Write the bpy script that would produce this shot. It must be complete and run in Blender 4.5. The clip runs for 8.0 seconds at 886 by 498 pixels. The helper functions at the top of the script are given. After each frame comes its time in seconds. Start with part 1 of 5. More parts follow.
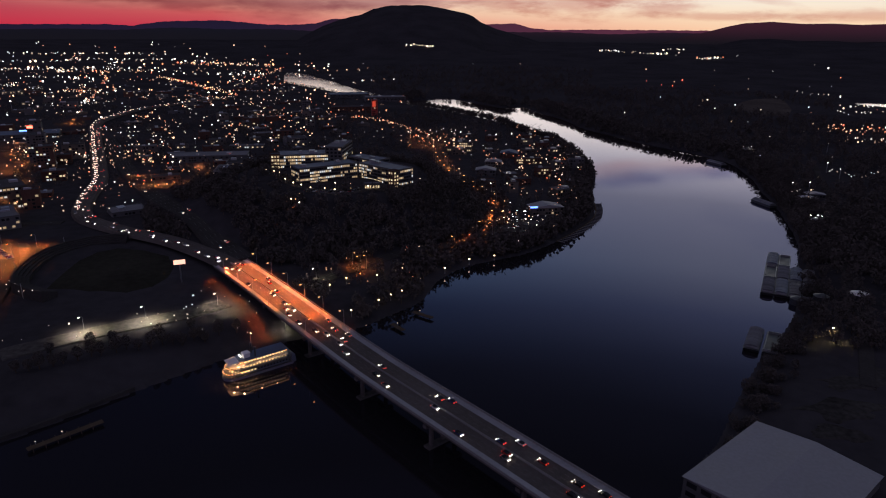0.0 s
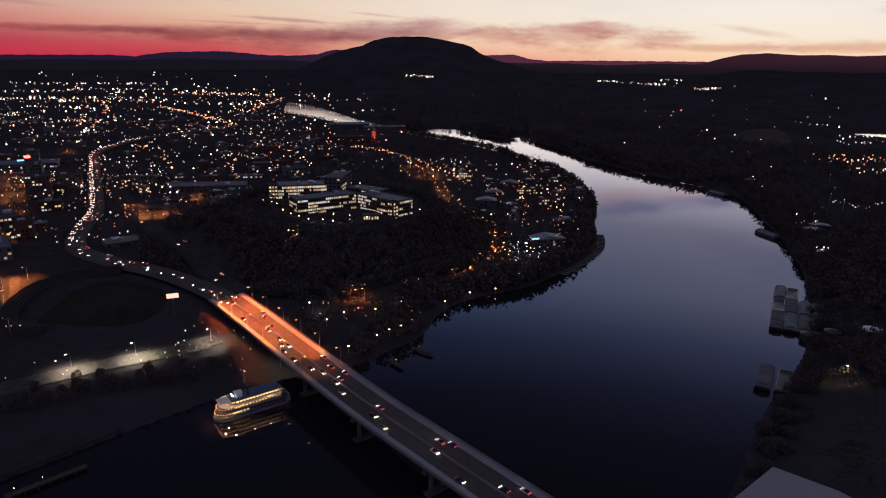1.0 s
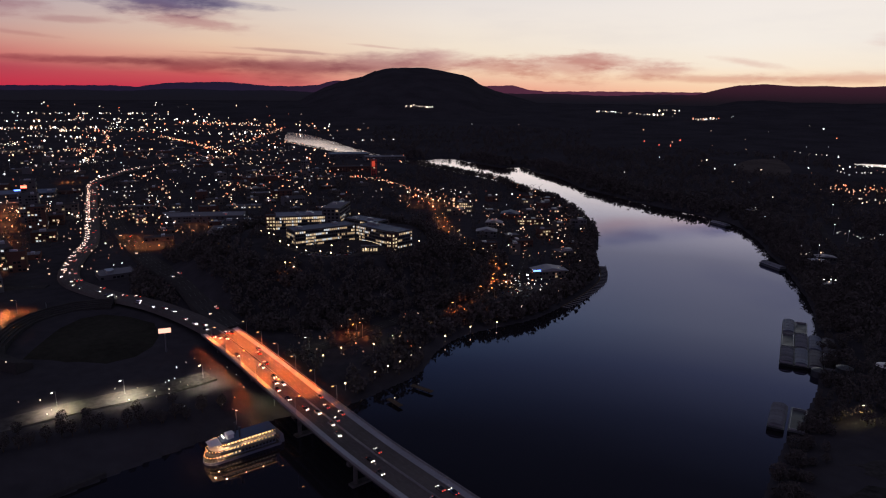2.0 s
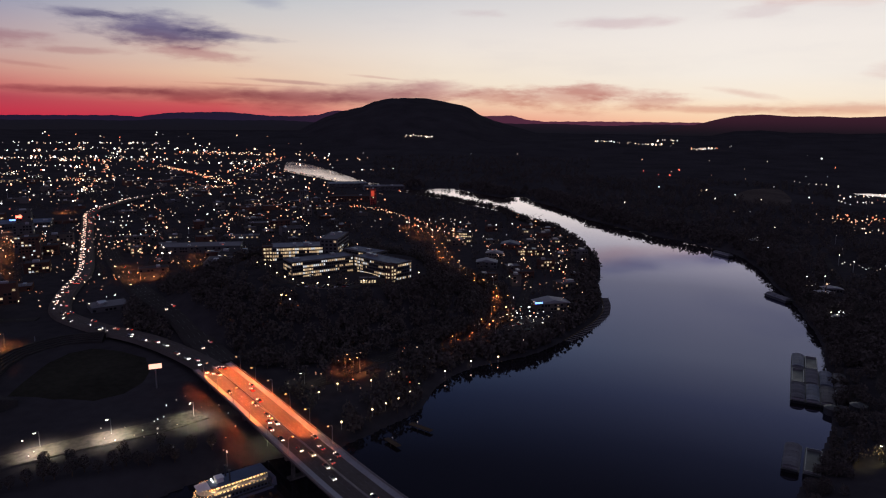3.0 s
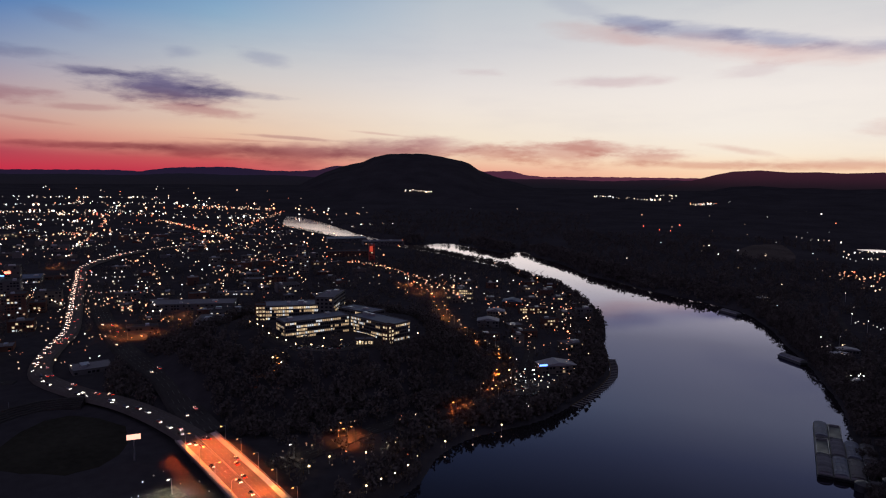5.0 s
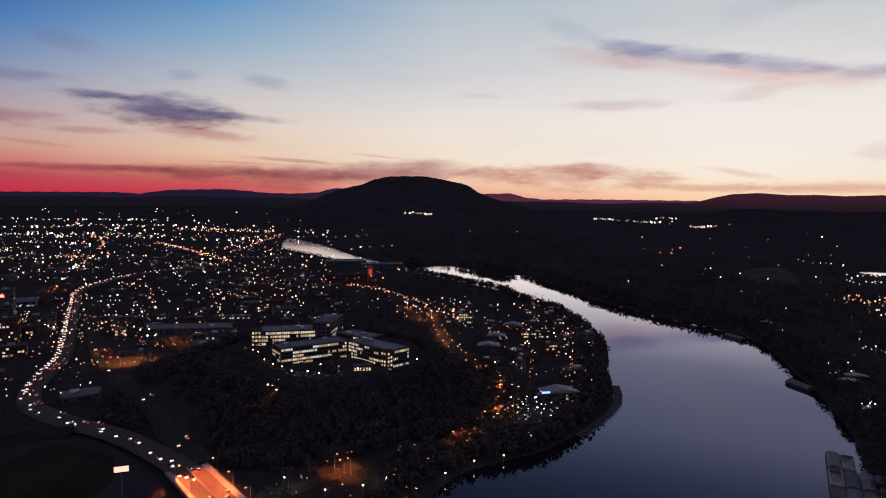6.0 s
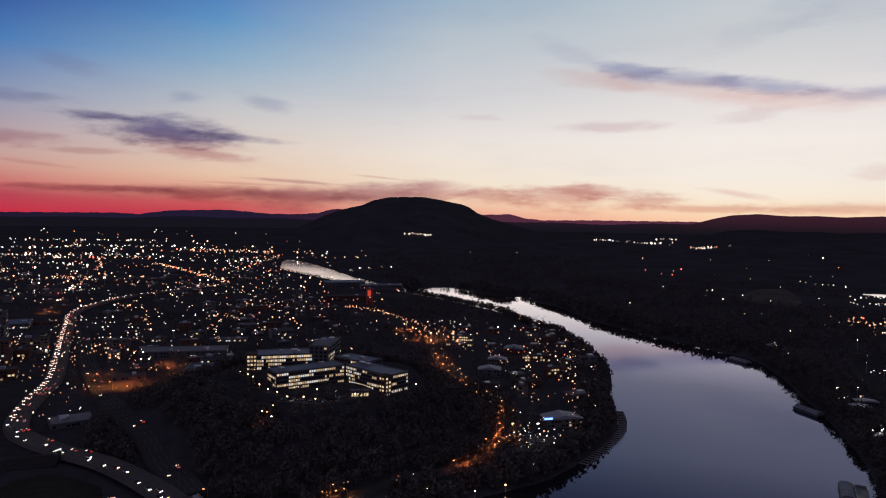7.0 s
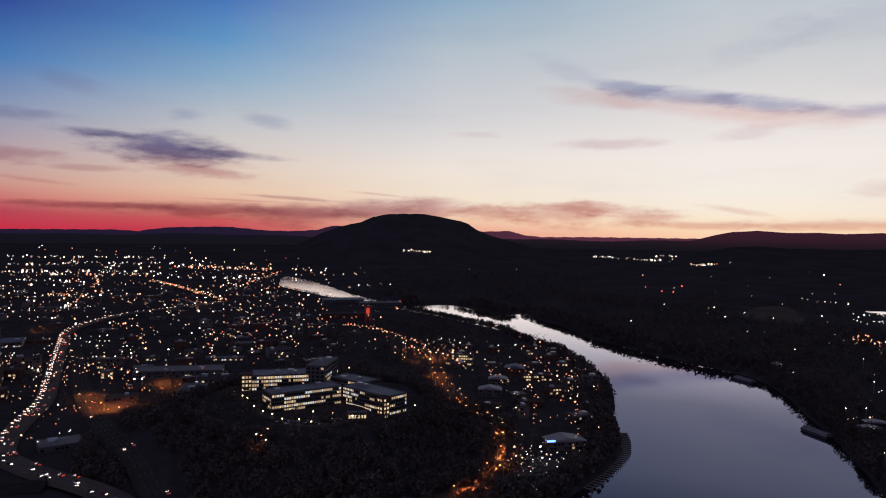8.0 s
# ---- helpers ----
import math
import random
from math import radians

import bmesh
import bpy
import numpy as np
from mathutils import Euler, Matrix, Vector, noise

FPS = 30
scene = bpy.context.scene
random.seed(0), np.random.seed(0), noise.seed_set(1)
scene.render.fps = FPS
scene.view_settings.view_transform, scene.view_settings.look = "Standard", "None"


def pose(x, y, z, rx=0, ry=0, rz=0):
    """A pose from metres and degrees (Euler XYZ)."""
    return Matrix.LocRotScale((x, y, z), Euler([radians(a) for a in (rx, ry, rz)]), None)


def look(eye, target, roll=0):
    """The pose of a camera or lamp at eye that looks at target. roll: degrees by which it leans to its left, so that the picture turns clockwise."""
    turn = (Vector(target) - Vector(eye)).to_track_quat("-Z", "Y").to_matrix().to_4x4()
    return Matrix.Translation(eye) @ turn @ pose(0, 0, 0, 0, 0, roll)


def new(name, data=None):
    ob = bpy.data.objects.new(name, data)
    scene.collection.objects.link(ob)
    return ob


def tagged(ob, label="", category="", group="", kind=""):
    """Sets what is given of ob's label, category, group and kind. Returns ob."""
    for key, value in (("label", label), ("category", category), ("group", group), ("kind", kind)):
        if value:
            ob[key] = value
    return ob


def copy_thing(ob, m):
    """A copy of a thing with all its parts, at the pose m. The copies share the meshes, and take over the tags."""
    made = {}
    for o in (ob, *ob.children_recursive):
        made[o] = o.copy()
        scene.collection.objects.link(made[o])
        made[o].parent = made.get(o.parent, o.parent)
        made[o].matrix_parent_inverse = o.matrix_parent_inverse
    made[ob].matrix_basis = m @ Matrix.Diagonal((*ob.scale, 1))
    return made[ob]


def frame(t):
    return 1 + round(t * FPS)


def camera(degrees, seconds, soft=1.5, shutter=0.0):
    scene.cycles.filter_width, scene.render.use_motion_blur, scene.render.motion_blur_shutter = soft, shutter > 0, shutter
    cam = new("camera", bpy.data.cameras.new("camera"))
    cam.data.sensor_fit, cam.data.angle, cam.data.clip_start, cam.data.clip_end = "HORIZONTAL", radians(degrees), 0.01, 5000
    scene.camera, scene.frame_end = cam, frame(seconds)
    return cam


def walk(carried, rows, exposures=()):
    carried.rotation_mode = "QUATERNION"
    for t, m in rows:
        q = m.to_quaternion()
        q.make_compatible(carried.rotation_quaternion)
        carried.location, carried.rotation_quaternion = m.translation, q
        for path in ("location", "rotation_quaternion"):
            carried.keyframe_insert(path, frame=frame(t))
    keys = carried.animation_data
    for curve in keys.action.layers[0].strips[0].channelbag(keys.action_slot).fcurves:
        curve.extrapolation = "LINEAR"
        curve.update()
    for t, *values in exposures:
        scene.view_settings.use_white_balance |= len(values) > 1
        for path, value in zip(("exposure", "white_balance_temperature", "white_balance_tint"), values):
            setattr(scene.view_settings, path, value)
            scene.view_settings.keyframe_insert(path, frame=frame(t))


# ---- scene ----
# The camera flies ahead over the river, level at 180 m, and tilts up as it goes.
cam = camera(66.51, 8.0, soft=1.1)
PATH = [
    (0, 0.00, 0.00, 180.00, -18.209, -0.518, -0.000),
    (0.5, -0.26, 5.81, 179.95, -16.998, -0.550, -0.007),
    (1, -0.50, 11.61, 179.91, -15.810, -0.570, -0.019),
    (1.5, -0.74, 17.40, 179.90, -14.595, -0.593, -0.025),
    (3, -1.40, 34.70, 179.92, -10.940, -0.635, -0.074),
    (3.5, -1.61, 40.43, 179.96, -9.738, -0.673, -0.071),
    (4, -1.81, 46.17, 180.02, -8.562, -0.678, -0.071),
    (4.5, -2.00, 51.89, 180.09, -7.416, -0.715, -0.080),
    (6, -2.53, 68.98, 180.38, -4.485, -0.767, -0.098),
    (6.5, -2.69, 74.65, 180.51, -3.586, -0.800, -0.107),
    (7, -2.84, 80.31, 180.66, -2.729, -0.824, -0.112),
    (7.5, -2.98, 85.96, 180.82, -1.927, -0.797, -0.148),
    (8, -3.12, 91.60, 180.98, -1.309, -0.806, -0.156),
]
walk(cam, [(t, pose(x, y, z) @ pose(0, 0, 0, 0, 0, yaw) @ pose(0, 0, 0, 90 + pitch) @ pose(0, 0, 0, 0, 0, -roll))
           for t, x, y, z, pitch, roll, yaw in PATH])

# ---- dusk sky: afterglow round the point where the sun went down, bluer away from it ----
world = bpy.data.worlds.new("dusk_sky")
scene.world = world
world.use_nodes = True
WN, WL = world.node_tree.nodes, world.node_tree.links
WN.clear()


def feed(tree, socket, value):
    if hasattr(value, "is_linked"):
        tree.links.new(value, socket)
    else:
        socket.default_value = value


def calc(tree, op, a, b=0.0, c=0.0, clamp=False):
    n = tree.nodes.new("ShaderNodeMath")
    n.operation, n.use_clamp = op, clamp
    for i, v in enumerate((a, b, c)):
        feed(tree, n.inputs[i], v)
    return n.outputs[0]


def spread(tree, value, lo, hi, a=0.0, b=1.0, smooth=True):
    n = tree.nodes.new("ShaderNodeMapRange")
    n.interpolation_type = "SMOOTHSTEP" if smooth else "LINEAR"
    n.clamp = True
    for i, v in enumerate((value, lo, hi, a, b)):
        feed(tree, n.inputs[i], v)
    return n.outputs[0]


def blend(tree, fac, a, b, kind="MIX"):
    n = tree.nodes.new("ShaderNodeMix")
    n.data_type, n.blend_type = "RGBA", kind
    feed(tree, n.inputs[0], fac)
    feed(tree, n.inputs[6], a)
    feed(tree, n.inputs[7], b)
    return n.outputs[2]


def lin(r, g, b):
    """Linear colour from 8-bit display values."""
    f = lambda v: v / 12.92 if v <= 0.04045 else ((v + 0.055) / 1.055) ** 2.4
    return (f(r / 255), f(g / 255), f(b / 255), 1.0)


def ramp(tree, fac, stops):
    n = tree.nodes.new("ShaderNodeValToRGB")
    while len(n.color_ramp.elements) < len(stops):
        n.color_ramp.elements.new(0.5)
    for e, (p, c) in zip(n.color_ramp.elements, stops):
        e.position, e.color = p, c
    feed(tree, n.inputs[0], fac)
    return n.outputs[0]


def sky():
    t = world.node_tree
    co = WN.new("ShaderNodeTexCoord").outputs["Generated"]
    sep = WN.new("ShaderNodeSeparateXYZ")
    WL.new(co, sep.inputs[0])
    x, y, z = sep.outputs
    el = calc(t, "MULTIPLY", calc(t, "ARCSINE", z), 57.2958)
    az = calc(t, "MULTIPLY", calc(t, "ARCTAN2", x, y), 57.2958)
    off = calc(t, "ABSOLUTE", calc(t, "WRAP", calc(t, "SUBTRACT", az, 27.0), 180.0, -180.0))
    h = calc(t, "DIVIDE", el, 60.0, clamp=True)
    e = lambda d: d / 60.0
    top = [(e(35), lin(37, 39, 49)), (e(44), lin(60, 60, 76)), (1, lin(106, 104, 124))]
    warm = ramp(t, h, [(0, lin(252, 208, 172)), (e(0.8), lin(252, 222, 188)), (e(1.8), lin(249, 234, 214)), (e(3.6), lin(245, 236, 226)), (e(6.5), lin(242, 234, 228)), (e(10), lin(226, 221, 220)),
                       (e(14), lin(202, 205, 209)), (e(18.5), lin(190, 199, 207)), (e(22), lin(134, 146, 172)), (e(26), lin(84, 93, 116)), (e(30), lin(52, 57, 72))] + top)
    mid = ramp(t, h, [(0, lin(232, 150, 132)), (e(1.1), lin(240, 196, 166)), (e(2.6), lin(243, 226, 204)), (e(5.4), lin(238, 227, 217)), (e(7.2), lin(228, 221, 218)), (e(10), lin(208, 208, 212)),
                      (e(15), lin(180, 192, 203)), (e(19), lin(138, 170, 196)), (e(23), lin(86, 104, 134)), (e(28), lin(48, 54, 70))] + top)
    left = ramp(t, h, [(0, lin(194, 64, 80)), (e(0.9), lin(204, 92, 92)), (e(1.9), lin(226, 166, 142)), (e(3.2), lin(231, 196, 170)), (e(5), lin(224, 203, 188)), (e(7), lin(209, 201, 198)), (e(9.4), lin(186, 193, 201)),
                       (e(12), lin(142, 173, 199)), (e(15), lin(96, 148, 195)), (e(18), lin(72, 116, 184)), (e(24), lin(40, 48, 72))] + top)
    side = ramp(t, h, [(0, lin(198, 50, 72)), (e(1.3), lin(180, 72, 86)), (e(2.2), lin(205, 122, 116)), (e(3.2), lin(207, 152, 140)), (e(4.2), lin(198, 163, 157)), (e(6.2), lin(176, 160, 170)), (e(8.5), lin(140, 152, 180)),
                       (e(12), lin(76, 124, 182)), (e(15.6), lin(53, 80, 154)), (e(22), lin(34, 39, 58))] + top)
    back = ramp(t, h, [(0, lin(104, 90, 122)), (e(6), lin(128, 106, 138)), (e(14), lin(122, 110, 142)), (e(30), lin(108, 104, 130)), (1, lin(106, 104, 124))])
    col = blend(t, spread(t, off, 5, 27, smooth=False), warm, mid)
    col = blend(t, spread(t, off, 27, 45, smooth=False), col, left)
    col = blend(t, spread(t, off, 45, 60, smooth=False), col, side)
    col = blend(t, spread(t, off, 62, 130), col, back)

    # thin cloud, drawn out level
    def wisps(sx, sy, detail, seed):
        v = WN.new("ShaderNodeCombineXYZ")
        feed(t, v.inputs[0], calc(t, "MULTIPLY", az, sx))
        feed(t, v.inputs[1], calc(t, "MULTIPLY", el, sy))
        v.inputs[2].default_value = seed
        n = WN.new("ShaderNodeTexNoise")
        n.inputs["Scale"].default_value, n.inputs["Detail"].default_value, n.inputs["Roughness"].default_value = 1.0, detail, 0.6
        WL.new(v.outputs[0], n.inputs["Vector"])
        return n.outputs[0]

    fine, broad = wisps(0.3, 1.15, 6.0, 3.0), wisps(0.07, 0.35, 4.0, 8.0)
    bend = calc(t, "MULTIPLY", calc(t, "SUBTRACT", broad, 0.5), 5.0)

    def bank(a0, e0, ha, he, slope, deep, frayed=0.85):
        """One cloud at azimuth a0 and height e0, in degrees, with its half width, half height, slope and depth."""
        da = calc(t, "SUBTRACT", az, a0)
        de = calc(t, "SUBTRACT", calc(t, "SUBTRACT", el, e0), calc(t, "MULTIPLY", da, slope))
        de = calc(t, "ADD", de, calc(t, "MULTIPLY", bend, 0.35 * he))
        r = calc(t, "SQRT", calc(t, "ADD", calc(t, "POWER", calc(t, "ABSOLUTE", calc(t, "DIVIDE", da, ha)), 2.0), calc(t, "POWER", calc(t, "ABSOLUTE", calc(t, "DIVIDE", de, he)), 2.0)))
        r = calc(t, "ADD", r, calc(t, "MULTIPLY", calc(t, "SUBTRACT", 0.5, fine), 2.2 * frayed))
        return spread(t, r, 1.12, 0.2, 0.0, deep)

    def cover(c, mask, tint):
        return blend(t, mask, c, blend(t, 1.0, c, tint, "MULTIPLY"))

    salmon, violet, rose, slate, mauve, peach = (0.93, 0.69, 0.67, 1), (0.3, 0.29, 0.5, 1), (0.7, 0.51, 0.58, 1), (0.5, 0.53, 0.72, 1), (0.56, 0.4, 0.5, 1), (0.8, 0.62, 0.63, 1)
    for spec, tint in (
        # the violet bank and its wisps
        ((-22.4, 6.5, 6.2, 1.35, -0.04, 1.0, 0.7), violet), ((-27.0, 7.2, 4.0, 0.5, -0.05, 0.6), violet), ((-17.5, 6.2, 5.0, 0.4, -0.07, 0.8, 0.7), violet), ((-19.5, 4.75, 5.0, 0.6, -0.09, 0.85), rose),
        ((-21.0, 5.6, 5.5, 0.8, -0.06, 0.6, 0.6), rose), ((-33.0, 8.1, 4.5, 0.55, 0.0, 0.35), violet), ((-34.0, 5.1, 6.0, 0.6, 0.03, 0.75), rose), ((-27.5, 4.55, 3.5, 0.35, 0.0, 0.55), rose), ((-31.0, 3.5, 3.0, 0.2, -0.1, 0.4), rose),
        ((-14.6, 9.0, 2.6, 0.8, -0.2, 0.45, 0.6), slate), ((-20.9, 9.1, 1.5, 0.7, 0.0, 0.4, 0.6), slate), ((-29.0, 10.8, 3.0, 0.8, -0.15, 0.25, 0.6), rose),
        # the long blue bar with its pink underside
        ((20.0, 10.2, 9.5, 1.0, -0.15, 0.5, 0.35), salmon), ((28.0, 9.0, 9.0, 0.9, -0.06, 0.5, 0.35), salmon), ((13.0, 11.2, 5.5, 0.9, -0.12, 0.5, 0.35), salmon),
        ((15.2, 11.75, 3.6, 0.75, -0.16, 0.85, 0.5), slate), ((20.0, 10.95, 5.0, 0.75, -0.14, 0.7, 0.5), slate), ((25.5, 10.1, 5.2, 0.75, -0.14, 0.85, 0.5), slate), ((34.0, 9.1, 8.0, 0.7, -0.02, 0.7, 0.5), slate),
        ((10.5, 13.2, 4.0, 1.2, -0.3, 0.22, 0.5), slate), ((25.0, 14.4, 6.0, 1.6, 0.3, 0.15, 0.7), slate), ((32.0, 15.4, 7.0, 1.4, 0.1, 0.18, 0.7), slate),
        ((14.2, 7.5, 5.5, 0.6, 0.0, 0.45, 0.6), rose), ((2.7, 8.26, 2.5, 0.4, 0.0, 0.25), rose), ((24.0, 8.0, 3.0, 0.6, 0.12, 0.25), rose),
        # the mauve band over the ridges, thicker towards the mesa
        ((-27.0, 1.75, 8.0, 0.36, -0.012, 0.95, 0.6), mauve), ((-19.0, 1.5, 8.5, 0.8, 0.0, 1.0, 0.4), mauve), ((-12.0, 1.45, 7.0, 1.15, 0.012, 1.0, 0.45), mauve), ((-5.5, 1.95, 6.0, 1.05, 0.03, 0.95, 0.5), mauve),
        ((-12.5, 2.75, 6.0, 0.16, -0.05, 0.6, 0.7), mauve), ((-16.0, 2.45, 5.0, 0.12, -0.02, 0.5, 0.7), rose), ((-5.0, 3.2, 3.0, 0.14, -0.08, 0.5, 0.7), rose),
        ((-1.0, 2.3, 5.0, 1.0, -0.02, 0.9, 0.6), rose), ((4.5, 1.75, 4.5, 0.95, -0.06, 0.95, 0.9), peach), ((9.5, 1.8, 5.5, 1.3, 0.0, 1.0, 0.95), peach), ((13.0, 2.2, 5.0, 0.85, -0.07, 1.0, 0.95), peach), ((16.5, 1.5, 4.5, 0.6, 0.0, 0.9, 0.9), peach),
        ((23.5, 2.1, 3.2, 0.3, -0.16, 0.6, 0.7), peach), ((21.0, 0.95, 9.0, 0.4, 0.0, 0.9, 0.8), peach), ((31.0, 1.05, 9.0, 0.55, 0.0, 0.95, 0.7), peach), ((34.0, 3.8, 3.0, 0.7, 0.05, 0.45), peach),
    ):
        col = cover(col, bank(*spec), tint)
    col = cover(col, spread(t, broad, 0.45, 0.75, 0.0, 0.1), slate)
    bg = WN.new("ShaderNodeBackground")
    out = WN.new("ShaderNodeOutputWorld")
    WL.new(col, bg.inputs[0])
    bg.inputs[1].default_value = 1.0
    WL.new(bg.outputs[0], out.inputs[0])


sky()


# ---- materials ----
def material(name, base, rough=0.8, metal=0.0, vary=0.35, size=1.0, bump=0.0, glow=None, power=0.0, random_tint=0.0, island=0.0, ior=1.5):
    """A surface whose colour varies at two sizes (grain and stains, in metres), with fine relief."""
    m = bpy.data.materials.new(name)
    m.use_nodes = True
    t = m.node_tree
    b = t.nodes["Principled BSDF"]
    b.inputs["Roughness"].default_value, b.inputs["Metallic"].default_value, b.inputs["IOR"].default_value = rough, metal, ior
    if rough > 0.84:
        b.inputs["Specular IOR Level"].default_value = 0.0
    co = t.nodes.new("ShaderNodeNewGeometry").outputs["Position"]

    def grain(s, detail):
        n = t.nodes.new("ShaderNodeTexNoise")
        n.inputs["Scale"].default_value, n.inputs["Detail"].default_value = 1.0 / s, detail
        t.links.new(co, n.inputs["Vector"])
        return n.outputs[0]

    small, large = grain(size, 4.0), grain(size * 14.0, 3.0)
    f = calc(t, "ADD", calc(t, "MULTIPLY", calc(t, "SUBTRACT", small, 0.5), vary * 1.6), calc(t, "MULTIPLY", calc(t, "SUBTRACT", large, 0.5), vary * 2.0))
    if random_tint:
        f = calc(t, "ADD", f, calc(t, "MULTIPLY", calc(t, "SUBTRACT", t.nodes.new("ShaderNodeObjectInfo").outputs["Random"], 0.5), random_tint))
    if island:
        f = calc(t, "ADD", f, calc(t, "MULTIPLY", calc(t, "SUBTRACT", t.nodes.new("ShaderNodeNewGeometry").outputs["Random Per Island"], 0.5), island))
    f = calc(t, "MAXIMUM", calc(t, "ADD", f, 1.0), 0.15)
    v = t.nodes.new("ShaderNodeVectorMath")
    v.operation = "SCALE"
    v.inputs[0].default_value = base
    t.links.new(f, v.inputs["Scale"])
    t.links.new(v.outputs[0], b.inputs["Base Color"])
    t.links.new(spread(t, large, 0.3, 0.7, max(rough - 0.12, 0.02), min(rough + 0.1, 1.0)), b.inputs["Roughness"])
    if bump:
        n = t.nodes.new("ShaderNodeBump")
        n.inputs["Strength"].default_value, n.inputs["Distance"].default_value = 0.6, bump
        t.links.new(small, n.inputs["Height"])
        t.links.new(n.outputs[0], b.inputs["Normal"])
    if glow:
        b.inputs["Emission Color"].default_value = (*glow, 1)
        b.inputs["Emission Strength"].default_value = power
    return m


def lamp_material(name, stops, lo, hi):
    """Lamps seen from afar: each one has its own colour and strength."""
    m = bpy.data.materials.new(name)
    m.use_nodes = True
    t = m.node_tree
    b = t.nodes["Principled BSDF"]
    b.inputs["Base Color"].default_value = (0.3, 0.3, 0.3, 1)
    r = t.nodes.new("ShaderNodeNewGeometry").outputs["Random Per Island"]
    t.links.new(ramp(t, r, stops), b.inputs["Emission Color"])
    k = calc(t, "POWER", calc(t, "FRACT", calc(t, "MULTIPLY", r, 37.13)), 2.6)
    t.links.new(spread(t, k, 0.0, 1.0, lo, hi, smooth=False), b.inputs["Emission Strength"])
    return m


def water_material():
    """Dark river water: a faint blue body under a sheen that grows with the slant of the view."""
    m = bpy.data.materials.new("river_water")
    m.use_nodes = True
    t = m.node_tree
    t.nodes.remove(t.nodes["Principled BSDF"])
    co = t.nodes.new("ShaderNodeNewGeometry").outputs["Position"]

    def wave(sx, sy, detail, turn=0.5):
        mp = t.nodes.new("ShaderNodeMapping")
        mp.inputs["Scale"].default_value = (sx, sy, 1.0)
        mp.inputs["Rotation"].default_value = (0, 0, turn)
        t.links.new(co, mp.inputs["Vector"])
        n = t.nodes.new("ShaderNodeTexNoise")
        n.inputs["Scale"].default_value, n.inputs["Detail"].default_value = 1.0, detail
        t.links.new(mp.outputs[0], n.inputs["Vector"])
        return n.outputs[0]

    n = t.nodes.new("ShaderNodeBump")
    n.inputs["Strength"].default_value, n.inputs["Distance"].default_value = 0.12, 0.02
    t.links.new(calc(t, "ADD", wave(0.25, 0.6, 3.0), calc(t, "MULTIPLY", wave(0.05, 0.1, 2.0, 0.2), 2.0)), n.inputs["Height"])
    body, sheen = t.nodes.new("ShaderNodeBsdfDiffuse"), t.nodes.new("ShaderNodeBsdfGlossy")
    body.inputs["Color"].default_value = (0.014, 0.013, 0.015, 1)
    reach = t.nodes.new("ShaderNodeSeparateXYZ")
    t.links.new(co, reach.inputs[0])
    breeze = spread(t, reach.outputs[1], 1450, 2000, 0.0, 0.05)  # the upper reach lies open to the wind
    t.links.new(calc(t, "ADD", breeze, spread(t, wave(0.004, 0.008, 4.0), 0.35, 0.7, 0.012, 0.06)), sheen.inputs["Roughness"])
    t.links.new(n.outputs[0], sheen.inputs["Normal"])
    fr, mix = t.nodes.new("ShaderNodeFresnel"), t.nodes.new("ShaderNodeMixShader")
    fr.inputs["IOR"].default_value = 1.52
    gloss = calc(t, "ADD", fr.outputs[0], calc(t, "MULTIPLY", calc(t, "MAXIMUM", calc(t, "SUBTRACT", fr.outputs[0], 0.3), 0.0), 2.4), clamp=True)
    t.links.new(gloss, mix.inputs[0])
    t.links.new(blend(t, spread(t, fr.outputs[0], 0.24, 0.5), (0.7, 0.69, 1.0, 1), (1.0, 0.95, 0.97, 1)), sheen.inputs["Color"])
    t.links.new(body.outputs[0], mix.inputs[1])
    t.links.new(sheen.outputs[0], mix.inputs[2])
    t.links.new(mix.outputs[0], t.nodes["Material Output"].inputs["Surface"])
    return m


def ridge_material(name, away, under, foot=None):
    """Ridges at the edge of sight, dusk haze painted in as emission: plum under the afterglow and indigo away from it.
    """
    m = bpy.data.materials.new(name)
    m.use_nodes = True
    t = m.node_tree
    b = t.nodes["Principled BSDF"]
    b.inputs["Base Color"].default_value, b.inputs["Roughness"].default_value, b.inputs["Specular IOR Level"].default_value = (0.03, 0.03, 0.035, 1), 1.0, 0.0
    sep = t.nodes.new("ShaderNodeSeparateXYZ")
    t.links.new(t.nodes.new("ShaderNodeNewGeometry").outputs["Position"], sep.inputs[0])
    haze_glow = blend(t, spread(t, sep.outputs[0], -1500, 1200), lin(*away), lin(*under))
    # the painted haze is darker towards the foot
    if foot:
        haze_glow = blend(t, spread(t, sep.outputs[2], 90, 215), lin(*foot), haze_glow)
    t.links.new(haze_glow, b.inputs["Emission Color"])
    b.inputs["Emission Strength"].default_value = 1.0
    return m


